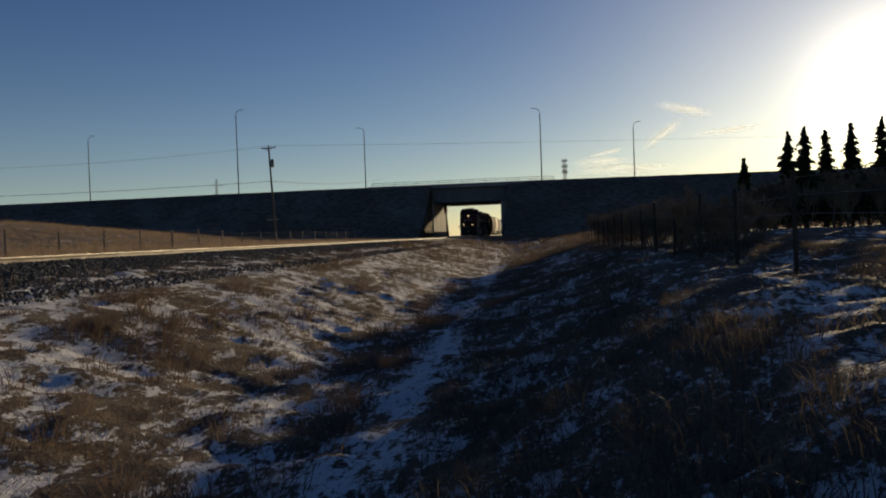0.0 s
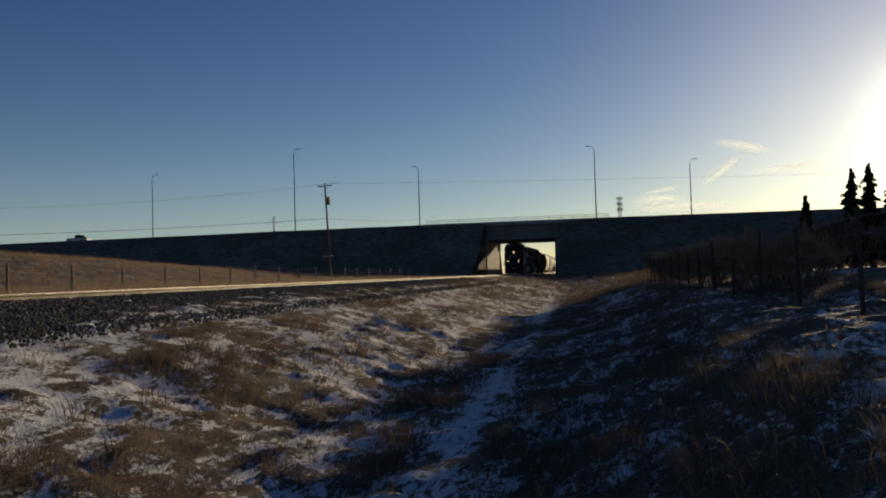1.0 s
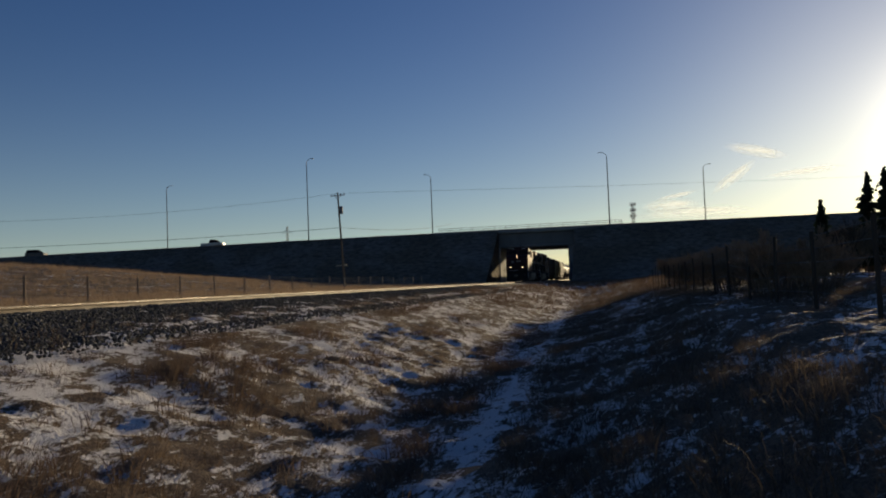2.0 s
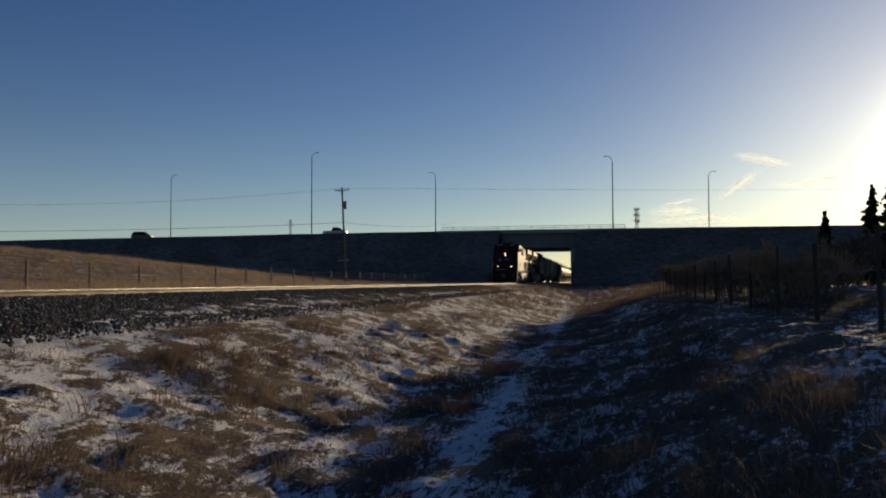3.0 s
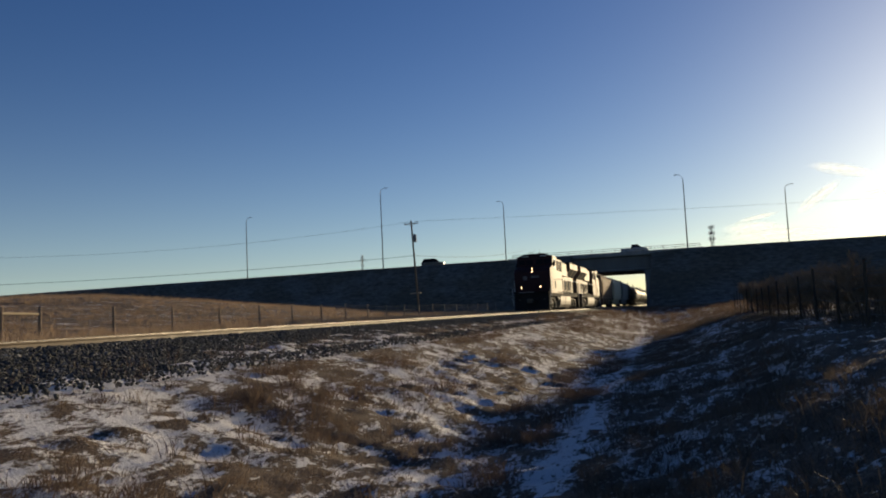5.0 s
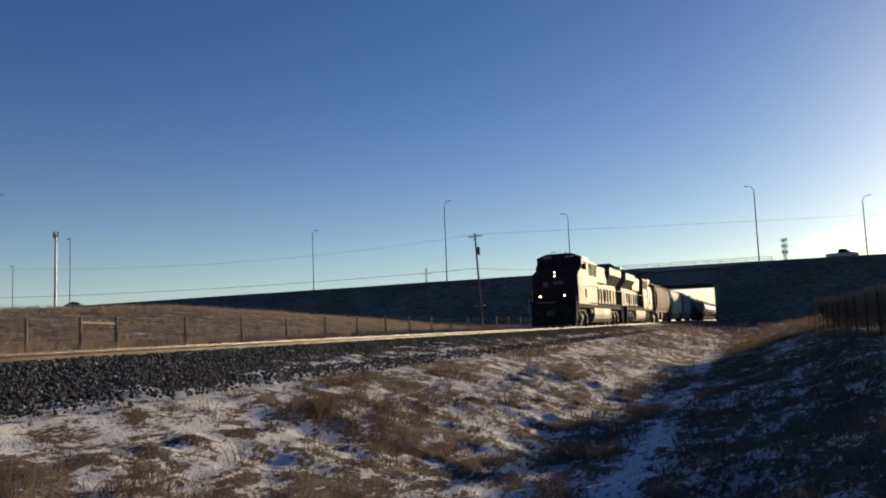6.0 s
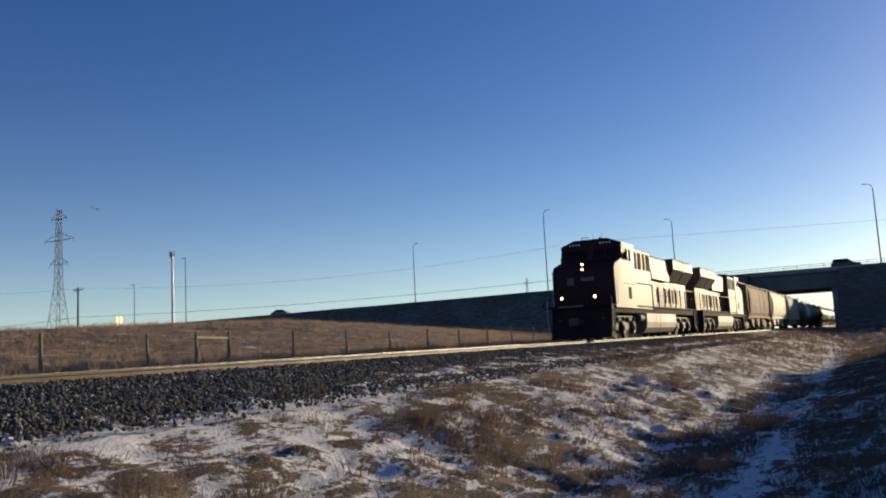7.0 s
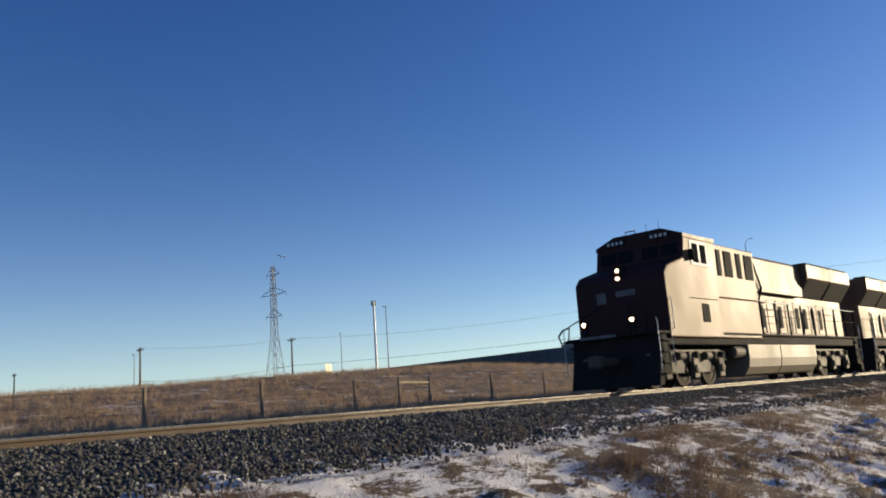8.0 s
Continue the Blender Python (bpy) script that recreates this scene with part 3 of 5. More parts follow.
        part("cable_pipe", add_line(bmesh.new(), [(s * 1.40, 9.70, 4.60), (s * 1.28, 9.95, 4.50), (s * 1.28, 10.6, 3.35), (s * 1.06, 10.75, 2.9), (s * 1.06, 11.2, 2.86)], 0.04), BLACK, c)
        # handrail along the walkway
        part("handrail", add_line(bmesh.new(), [(s * 1.48, 9.52, 2.80), (s * 1.48, 20.9, 2.80)], 0.022), OFF_WHITE, c)
        part("lower_handrail", add_line(bmesh.new(), [(s * 1.48, 9.52, 2.28), (s * 1.48, 20.9, 2.28)], 0.014), BLACK, c)
        for k in range(9):
            y = 9.7 + k * 1.38
            part("stanchion", rod((s * 1.48, y, 1.62), (s * 1.48, y, 2.81), 0.035, None, 6), BLACK, c)
        # long hood doors
        for k in range(10):
            y = 9.8 + k * 0.94
            d = part("hood_door", box(s * 0.985 - 0.02, s * 0.985 + 0.02, y, y + 0.86, 1.75, 3.02, 0.015), RED, c)
            if k in (1, 3, 5, 6, 7, 8):
                part("vent_panel", box(s * 1.012 - 0.015, s * 1.012 + 0.015, y + 0.14, y + 0.5, 1.95, 2.8, 0.01), BLACK, d)
        # radiator wings with slanted undersides
        for y0, y1 in ((15.2, 18.05), (18.12, 20.9)):
            part("radiator_wing", prism([(s * 0.9, 4.60), (s * 1.52, 4.56), (s * 1.52, 4.02), (s * 1.0, 3.30), (s * 0.9, 3.30)], "y", y0, y1), RED, c)
            part("radiator_screen", box(min(s * 0.95, s * 1.45), max(s * 0.95, s * 1.45), y0 + 0.15, y1 - 0.15, 4.60, 4.66, 0.01), BLACK, c)
            # black sheet along the slanted underside, painting in the shade below the wing
            part("wing_shadow_panel", prism([(s * 1.50, 3.93), (s * 1.53, 3.96), (s * 1.02, 3.27), (s * 0.99, 3.26)], "y", y0 + 0.1, y1 - 0.1), BLACK, c)
        # steps at both ends
        for e in (2.22, L - 1.55):
            st = part("step_well", box(min(s * 1.02, s * 1.46), max(s * 1.02, s * 1.46), e - 0.28, e + 0.28, 0.42, 1.56, 0.02), BLACK, c)
            for k in range(4):
                part("step", box(min(s * 1.05, s * 1.55), max(s * 1.05, s * 1.55), e - 0.30, e + 0.30, 0.40 + k * 0.32, 0.44 + k * 0.32), BLACK, st)
            part("step_handrail", add_line(bmesh.new(), [(s * 1.53, e + 0.36, 0.6), (s * 1.53, e + 0.36, 2.0), (s * 1.50, e + 0.40, 2.15)], 0.015), OFF_WHITE, c)
        part("mirror", box(s * 1.62 - 0.09, s * 1.62 + 0.09, 4.3, 4.34, 3.85, 4.2, 0.01), BLACK, cab)
    for s in (-1, 1):                 # front rails slope down from the nose to the corner steps
        part("end_handrail", add_line(bmesh.new(), [(s * 0.62, 2.44, 2.55), (s * 0.66, 2.20, 2.50), (s * 1.46, 1.82, 2.05), (s * 1.50, 1.78, 1.62)], 0.022), BLACK, c)
        part("end_stanchion", rod((s * 1.08, 1.98, 1.62), (s * 1.08, 2.0, 2.28), 0.018, None, 6), BLACK, c)
        part("corner_grab", add_line(bmesh.new(), [(s * 1.55, 1.70, 0.55), (s * 1.58, 1.66, 1.0), (s * 1.58, 1.66, 1.9), (s * 1.52, 1.72, 2.0)], 0.014), OFF_WHITE, c, "pale corner grab rail")
    part("mirror_loop", add_line(bmesh.new(), [(-1.50, 1.78, 1.62), (-1.72, 1.70, 1.55), (-1.78, 1.68, 1.78), (-1.66, 1.72, 1.95), (-1.46, 1.80, 2.02)], 0.03), BLACK, c)
    part("nose_door", box(-0.30, 0.30, 2.445, 2.49, 1.62, 2.60, 0.02), SHADED_NOSE_RED, cab)
    part("headlight_housing", box(-0.16, 0.16, 2.50, 2.86, 3.28, 3.74, 0.04), BLACK, cab)
    for z in (3.38, 3.62):
        part("headlight", lathe([(0.03, 2.47), (0.058, 2.485), (0.062, 2.52)], "y", (0, 0, z), 14), LAMP_WHITE, cab, "lit headlight")
    for x0, x1, z0, z1 in ((-0.78, -0.46, 2.66, 3.0), (-0.10, 0.56, 2.82, 3.0)):
        part("emblem_block", box(x0, x1, 2.462, 2.472, z0, z1, 0.004), FADED, cab, "faded grey emblem block")
    part("nose_stripe", box(-1.05, 0.2, 1.675, 1.70, 1.57, 1.66), FADED, c, "pale stripe over the pilot")
    part("horn", add_line(bmesh.new(), [(0.3, 5.0, 4.95), (0.3, 5.0, 5.06), (0.3, 4.7, 5.08)], 0.05), BLACK, cab)
    part("antenna_frame", add_line(bmesh.new(), [(-0.5, 4.2, 4.95), (-0.5, 4.2, 5.1), (-0.15, 4.2, 5.1), (-0.15, 4.2, 4.95)], 0.02), BLACK, cab)
    for x in (-0.1, 0.35):
        part("antenna", rod((x, 4.9, 4.95), (x, 4.9, 5.4), 0.012, 0.006, 5), BLACK, cab)
    # hood
    part("hood", prism(hood_outline(0.97, 1.6, 4.62), "y", 6.22, L - 1.55), RED, c)
    part("hood_bulge", prism(hood_outline(1.22, 3.25, 4.62), "y", 9.62, 15.18), RED, c)
    part("exhaust_stack", box(-0.35, 0.35, 11.3, 12.3, 4.58, 4.76, 0.04), BLACK, c)
    part("roof_fan_cover", lathe([(0.7, 4.58), (0.7, 4.70), (0.55, 4.74)], "z", (0, 10.4, 0), 16), BLACK, c)
    # fuel tank with a folded side
    part("fuel_tank", prism([(-1.45, 1.26), (1.45, 1.26), (1.45, 0.80), (1.40, 0.50), (1.22, 0.26), (1.0, 0.20), (-1.0, 0.20), (-1.22, 0.26), (-1.40, 0.50), (-1.45, 0.80)], "y", 8.25, 15.1), TANK_GREY, c, "dust-grey fuel tank")
    part("tank_strap", prism([(-1.462, 1.27), (1.462, 1.27), (1.462, 0.80), (1.412, 0.495), (1.228, 0.25), (-1.228, 0.25), (-1.412, 0.495), (-1.462, 0.80)], "y", 11.2, 11.26), UNDER, c)
    for s in (-1, 1):
        part("air_reservoir", lathe([(0.1, 7.3), (0.2, 7.36), (0.2, 8.15), (0.1, 8.22)], "y", (s * 1.2, 0, 1.02), 14), UNDER, c)
    # pilot, plough and coupler
    for e, d in ((1.96, 1), (L - 1.3, -1)):
        bm = bmesh.new()
        add_prism(bm, [(e, 1.56), (e + d * 0.18, 1.56), (e + d * 0.18, 0.95), (e - d * 0.02, 0.12), (e - d * 0.30, 0.10), (e - d * 0.06, 0.95)], "x", -1.46, 1.46)
        part("pilot_plough", bm, BLACK, c, "black snow plough pilot")
        bm = box(-0.14, 0.14, min(e, e - d * 0.9), max(e, e - d * 0.9), 0.74, 0.98, 0.03)
        add_box(bm, -0.24, 0.2, min(e - d * 0.9, e - d * 1.25), max(e - d * 0.9, e - d * 1.25), 0.68, 1.04, 0.06)
        part("coupler", bm, UNDER, c)
        for s in (-1, 1):
            part("air_hose", add_line(bmesh.new(), [(s * 0.45, e, 1.1), (s * 0.48, e - d * 0.3, 0.85), (s * 0.35, e - d * 0.5, 0.5)], 0.03), BLACK, c)
    loco_truck(c, (2.65, 4.5, 6.35))
    loco_truck(c, (15.95, 17.8, 19.65))
    return c


def freight_truck(car, y):
    for s in (-1, 1):
        a, b = min(s * 0.92, s * 1.06), max(s * 0.92, s * 1.06)
        out = [(y - 1.15, 0.52), (y - 1.15, 0.66), (y - 0.5, 0.86), (y + 0.5, 0.86), (y + 1.15, 0.66), (y + 1.15, 0.52), (y + 0.7, 0.46), (y + 0.35, 0.24), (y - 0.35, 0.24), (y - 0.7, 0.46)]
        f = part("truck_frame", prism(out, "x", a, b), UNDER, car)
        for d in (-0.85, 0.85):
            part("bearing_cap", lathe([(0.15, s * 1.06), (0.13, s * 1.13), (0.05, s * 1.15)], "x", (0, y + d, 0.44), 12), UNDER, f)
    part("bolster", box(-1.1, 1.1, y - 0.2, y + 0.2, 0.62, 0.95, 0.03), UNDER, car)
    for d in (-0.85, 0.85):
        add_wheelset(car, y + d, 0.457)


def couplers(car, L):
    for y0, y1 in ((0.0, 1.2), (L - 1.2, L)):
        part("coupler", box(-0.13, 0.13, y0, y1, 0.74, 0.98, 0.03), UNDER, car)


def covered_hopper(label, material):
    """A curved-side covered hopper car with roof walk, hatches, end ladders and discharge bays."""
    c = thing("covered_hopper", label, "rail car", group="freight cars of the train")
    L = 18.3
    side = [(1.35, 1.30), (1.50, 1.75), (1.575, 2.4), (1.58, 3.0), (1.52, 3.6), (1.36, 4.1), (1.05, 4.42), (0.5, 4.58)]
    outline = side + [(-x, z) for x, z in reversed(side)]
    body = part("body", prism(outline, "y", 2.1, L - 2.1), material, c, smooth=False)
    for e, d in ((2.1, -1), (L - 2.1, 1)):
        part("end_slope", prism([(e, 1.35), (e, 4.35), (e + d * 1.15, 4.35), (e + d * 1.15, 3.55), (e + d * 0.1, 1.35)], "x", -1.42, 1.42), material, c)
        part("end_sill", box(-1.45, 1.45, min(e, e + d * 1.45), max(e, e + d * 1.45), 1.10, 1.34, 0.02), UNDER, c)
        for s in (-1, 1):
            lad = part("ladder", add_line(bmesh.new(), [(s * 1.46, e + d * 1.32, 1.1), (s * 1.46, e + d * 1.32, 4.5)], 0.025), UNDER, c)
            add = bmesh.new()
            for k in range(9):
                add_rod(add, (s * 1.46, e + d * 0.92, 1.2 + k * 0.38), (s * 1.46, e + d * 1.32, 1.2 + k * 0.38), 0.018, None, 5)
            part("rungs", add, UNDER, lad)
            part("corner_post", box(min(s * 1.36, s * 1.46), max(s * 1.36, s * 1.46), min(e + d * 1.1, e + d * 1.25), max(e + d * 1.1, e + d * 1.25), 1.3, 4.35), material, c)
    part("centre_sill", box(-0.3, 0.3, 0.9, L - 0.9, 0.85, 1.25, 0.03), UNDER, c)
    for s in (-1, 1):
        part("side_sill", box(min(s * 1.36, s * 1.47), max(s * 1.36, s * 1.47), 1.2, L - 1.2, 1.20, 1.42, 0.02), material, c)
        for k in range(5):
            y = 2.6 + k * (L - 5.2) / 4
            part("body_rib", prism([(s * (x + 0.015), z) for x, z in side[:7]] + [(s * (x - 0.05), z) for x, z in reversed(side[:7])], "y", y - 0.05, y + 0.05), material, c)
    part("roof_walk", box(-0.62, 0.62, 0.9, L - 0.9, 4.66, 4.71, 0.01), GALV, c, "galvanised roof walk")
    for k in range(4):
        y = 3.4 + k * 3.8
        part("roof_hatch", box(-0.45, 0.45, y, y + 2.6, 4.56, 4.655, 0.03), material, c)
    for k in range(3):
        y = 4.2 + k * 3.9
        bm = bmesh.new()
        add_prism(bm, [(y, 1.35), (y + 3.0, 1.35), (y + 1.9, 0.45), (y + 1.1, 0.45)], "x", -1.2, 1.2)
        part("discharge_bay", bm, material, c)
        part("discharge_gate", box(-0.75, 0.75, y + 1.0, y + 2.0, 0.33, 0.46, 0.02), UNDER, c)
    couplers(c, L)
    freight_truck(c, 2.35)
    freight_truck(c, L - 2.35)
    return c


def tank_car(label, material):
    c = thing("tank_car", label, "rail car", group="freight cars of the train")
    L, r, zc = 15.6, 1.48, 2.72
    part("tank", lathe([(0.3, 0.72), (0.9, 0.80), (1.3, 1.0), (r, 1.35), (r, L - 1.35), (1.3, L - 1.0), (0.9, L - 0.80), (0.3, L - 0.72)], "y", (0, 0, zc), 28), material, c, smooth=True)
    for k in range(5):
        y = 2.2 + k * (L - 4.4) / 4
        part("tank_band", lathe([(r, y - 0.06), (r + 0.022, y - 0.05), (r + 0.022, y + 0.05), (r, y + 0.06)], "y", (0, 0, zc), 28), material, c)
    dome = part("dome", lathe([(0.5, 4.1), (0.5, 4.42), (0.42, 4.5), (0.1, 4.52)], "z", (0, L / 2, 0), 18), material, c)
    part("valve", lathe([(0.12, 4.5), (0.12, 4.66), (0.05, 4.7)], "z", (0.15, L / 2, 0), 10), UNDER, dome)
    walk_deck = part("roof_platform", box(-0.9, 0.9, L / 2 - 1.5, L / 2 + 1.5, 4.20, 4.25), UNDER, c)
    for s in (-1, 1):
        part("platform_rail", add_line(bmesh.new(), [(s * 0.88, L / 2 - 1.45, 4.25), (s * 0.88, L / 2 - 1.45, 4.75), (s * 0.88, L / 2 + 1.45, 4.75), (s * 0.88, L / 2 + 1.45, 4.25)], 0.025), UNDER, walk_deck)
        part("side_ladder", add_line(bmesh.new(), [(s * 1.52, L / 2 - 0.25, 1.0), (s * 1.52, L / 2 - 0.25, 3.1), (s * 0.95, L / 2 - 0.25, 4.2)], 0.025), UNDER, c)
        part("side_ladder", add_line(bmesh.new(), [(s * 1.52, L / 2 + 0.25, 1.0), (s * 1.52, L / 2 + 0.25, 3.1), (s * 0.95, L / 2 + 0.25, 4.2)], 0.025), UNDER, c)
        for e in (0.7, L - 0.7):
            part("end_rail", add_line(bmesh.new(), [(s * 1.4, e, 1.2), (s * 1.4, e, 2.2), (s * 0.2, e, 2.2)], 0.025), UNDER, c)
    for e0, e1 in ((0.5, 3.6), (L - 3.6, L - 0.5)):
        part("stub_sill", box(-0.34, 0.34, e0, e1, 0.86, 1.30, 0.03), UNDER, c)
        part("end_platform", box(-1.45, 1.45, e0, e0 + 0.5, 1.14, 1.22), UNDER, c) if e0 < 1 else part("end_platform", box(-1.45, 1.45, e1 - 0.5, e1, 1.14, 1.22), UNDER, c)
    for y in (2.3, L - 2.3):
        part("saddle", prism([(-1.3, 1.3), (-1.2, 2.0), (1.2, 2.0), (1.3, 1.3), (0.5, 0.95), (-0.5, 0.95)], "y", y - 0.5, y + 0.5), UNDER, c)
    couplers(c, L)
    freight_truck(c, 2.2)
    freight_truck(c, L - 2.2)
    return c


# the train in running order: (thing, distance behind the front coupler, length, turned about)
train = []


def own_wheels(copy, sign):
    """Enters the wheelsets of a copied car, so that they roll as well."""
    for o in copy.children:
        if o.name.startswith("wheelset"):
            wheels.append((o, o.location.y, o.location.z, sign))


def build_train():
    lead = locomotive("dusty dark red diesel locomotive with lit headlights leading the train")
    train.append((lead, 0.0, 22.3, False))
    second = copy_thing(lead, pose(0, 0, 0))
    tagged(second, "dusty dark red diesel locomotive coupled behind, running hood first")
    train.append((second, 22.3, 22.3, True))
    own_wheels(second, -1)
    at = 44.6
    makers = [covered_hopper("rust-brown curved-side covered hopper car with streaked grime", HOPPER_BROWN),
              covered_hopper("clean cream covered hopper car with curved sides", HOPPER_CREAM)]
    makers += [covered_hopper("grey covered hopper car with dusty curved sides", HOPPER_GREY)]
    for c in makers:
        train.append((c, at, 18.3, False))
        at += 18.3
    dark = tank_car("grimy black tank car with a top platform", TANKER_BLACK)
    pale = tank_car("pale grey tank car with a top platform", TANKER_PALE)
    for k in range(10):
        src = (dark, pale, pale, dark, dark, pale)[k % 6]
        if k == 0 or k == 1:
            c = src
        else:
            c = copy_thing(src, pose(0, 0, 0))
            own_wheels(c, 1)
        train.append((c, at, 15.6, False))
        at += 15.6


build_train()

# ---- roadside: lamps, poles, towers, vehicles ----
def road_top(x):
    """The height of the road on the embankment and the bridge."""
    run = max(0.0, LEFT_EDGE - 4.5 - x, x - RIGHT_EDGE - 1.5)
    return DECK_Z - 0.12 - 0.005 * max(0.0, run - 25) + (0.13 if run == 0 else 0.0)


def at_angle(azimuth, distance):
    """Plan position at an angle to the left of +y and a distance."""
    return -distance * math.sin(radians(azimuth)), distance * math.cos(radians(azimuth))


def street_lamp(azimuth, y, top_el, arm, label="tall galvanised street lamp with a curved arm"):
    x = -y * math.tan(radians(azimuth))
    far = math.hypot(x, y)
    base, top = road_top(x) - 0.3, EYE_Z + far * math.tan(radians(top_el))
    o = thing("street_lamp", label, "street lamp", pose(x, y, base), "street lamps along the road")
    h = top - base
    part("pole", rod((0, 0, 0), (0, 0, h - 1.2), 0.15, 0.09, 8), GALV, o)
    part("base_flange", box(-0.25, 0.25, -0.25, 0.25, 0, 0.35, 0.04), CONCRETE, o)
    pts = [(arm * 1.1 * (1 - math.cos(a)), 0, h - 1.2 + 1.2 * math.sin(a)) for a in [k * math.pi / 12 for k in range(7)]]
    part("arm", add_line(bmesh.new(), pts, 0.06), GALV, o)
    x1 = arm * 1.1
    part("lamp_head", box(min(x1, x1 + arm * 0.7), max(x1, x1 + arm * 0.7), -0.14, 0.14, h - 0.08, h + 0.06, 0.05), GALV, o)
    return o


for az, y, el, arm in ((30.39, 196, 7.28, 1), (20.93, 176, 9.11, 1), (12.14, 196, 7.82, -1), (-0.37, 176, 8.73, -1), (-6.77, 196, 7.42, 1)):
    street_lamp(az, y, el, arm)


def slim_lamp(azimuth, distance, top_el):
    x, y = at_angle(azimuth, distance)
    base, top = land(x, y), EYE_Z + distance * math.tan(radians(top_el))
    o = thing("street_lamp", "distant slender grey street lamp beyond the field", "street lamp", pose(x, y, base), "street lamps beyond the field")
    part("pole", rod((0, 0, 0), (0, 0, top - base), 0.12, 0.07, 8), GALV, o)
    part("lamp_head", box(-0.9, 0.1, -0.12, 0.12, top - base - 0.05, top - base + 0.08, 0.03), GALV, o)


for az, d, el in ((46.18, 170, 6.75), (49.45, 200, 5.0), (63.2, 190, 4.25)):
    slim_lamp(az, d, el)


def camera_mast():
    x, y = at_angle(47.03, 170)
    base, top = land(x, y), EYE_Z + 170 * math.tan(radians(7.11))
    h = top - base
    o = thing("antenna_mast", "white round mast with small antennas on top", "mast", pose(x, y, base))
    part("pole", rod((0, 0, 0), (0, 0, h), 0.30, 0.22, 14), WHITE_STEEL, o)
    part("base_flange", box(-0.8, 0.8, -0.8, 0.8, 0, 0.3, 0.05), CONCRETE, o)
    for k in range(6):
        a = k * math.tau / 6
        part("antenna", box(0.46 * math.cos(a) - 0.06, 0.46 * math.cos(a) + 0.06, 0.46 * math.sin(a) - 0.06, 0.46 * math.sin(a) + 0.06, h - 0.9, h + 0.3, 0.03), GALV, o)
    part("ring", lathe([(0.2, h - 0.6), (0.44, h - 0.6), (0.44, h - 0.5), (0.2, h - 0.5)], "z", (0, 0, 0), 14), GALV, o)


camera_mast()


def utility_pole(x, y, top, lean=0.0, label="weathered wooden utility pole with a crossarm"):
    base = land(x, y)
    h = top - base
    o = thing("utility_pole", label, "utility pole", pose(x, y, base - 0.2, 0, lean), "utility poles of the wire line")
    part("pole", rod((0, 0, 0), (0, 0, h), 0.15, 0.10, 10), TIMBER, o)
    arm = part("crossarm", box(-0.9, 0.9, -0.05, 0.05, h - 0.42, h - 0.32, 0.01), TIMBER, o)
    for k in (-0.82, -0.4, 0.4, 0.82):
        part("insulator", lathe([(0.03, h - 0.30), (0.06, h - 0.24), (0.06, h - 0.16), (0.03, h - 0.12)], "z", (k, 0, 0), 8), GALV, arm)
    part("brace", add_line(bmesh.new(), [(-0.45, -0.08, h - 0.4), (0, -0.1, h - 0.9), (0.45, -0.08, h - 0.4)], 0.02), GALV, o)
    return o


UX, UY, UTOP = *at_angle(18.7, 100), EYE_Z + 100 * math.tan(radians(6.85))
near_pole = utility_pole(UX + 0.35, UY, UTOP, -2.6, "leaning wooden utility pole with crossarm before the embankment")
part("transformer", lathe([(0.16, 9.4), (0.2, 9.5), (0.2, 10.3), (0.12, 10.4)], "z", (0.32, 0, 0), 12), GALV, near_pole)
part("guy_guard", box(-0.9, 0.5, -0.05, 0.05, 3.0, 3.14), PALE_TIMBER, near_pole)
POLES = []
for az, d, el in ((52.87, 118, 5.0), (62.83, 112, 4.81), (70.2, 160, 3.42)):
    px, py = at_angle(az, d)
    POLES.append((px, py, EYE_Z + d * math.tan(radians(el))))
    utility_pole(*POLES[-1])


def hang(name, a, b, sag, r=0.006, n=14):
    pts = []
    for k in range(n + 1):
        u = k / n
        p = Vector(a).lerp(Vector(b), u)
        pts.append((p.x, p.y, p.z - 4 * sag * u * (1 - u)))
    o = tagged(finish(name, add_line(bmesh.new(), pts, r, 4), WIRE), "dark overhead wire strung between wooden poles", "overhead wire", "overhead wires")
    return o


U_TOP = Vector((UX, UY, UTOP))
for dx in (-0.8, 0.8):
    hang("overhead_wire", U_TOP + Vector((dx, 0, -0.3)), (POLES[0][0] + dx, POLES[0][1], POLES[0][2] - 0.3), 1.6)
    hang("overhead_wire", (POLES[0][0] + dx, POLES[0][1], POLES[0][2] - 0.3), (POLES[1][0] + dx, POLES[1][1], POLES[1][2] - 0.3), 0.5)
    hang("overhead_wire", U_TOP + Vector((dx, 0, -0.3)), (220 + dx, 240, 28.0), 2.0)
hang("overhead_wire", U_TOP + Vector((0, 0, -4.6)), (POLES[0][0], POLES[0][1], POLES[0][2] - 4.2), 0.6, 0.022)
hang("overhead_wire", (POLES[0][0], POLES[0][1], POLES[0][2] - 4.2), (POLES[1][0], POLES[1][1], POLES[1][2] - 4.6), 0.5, 0.02)
hang("overhead_wire", U_TOP + Vector((0, 0, -4.6)), (-40, 210, 17.5), 0.8, 0.022)


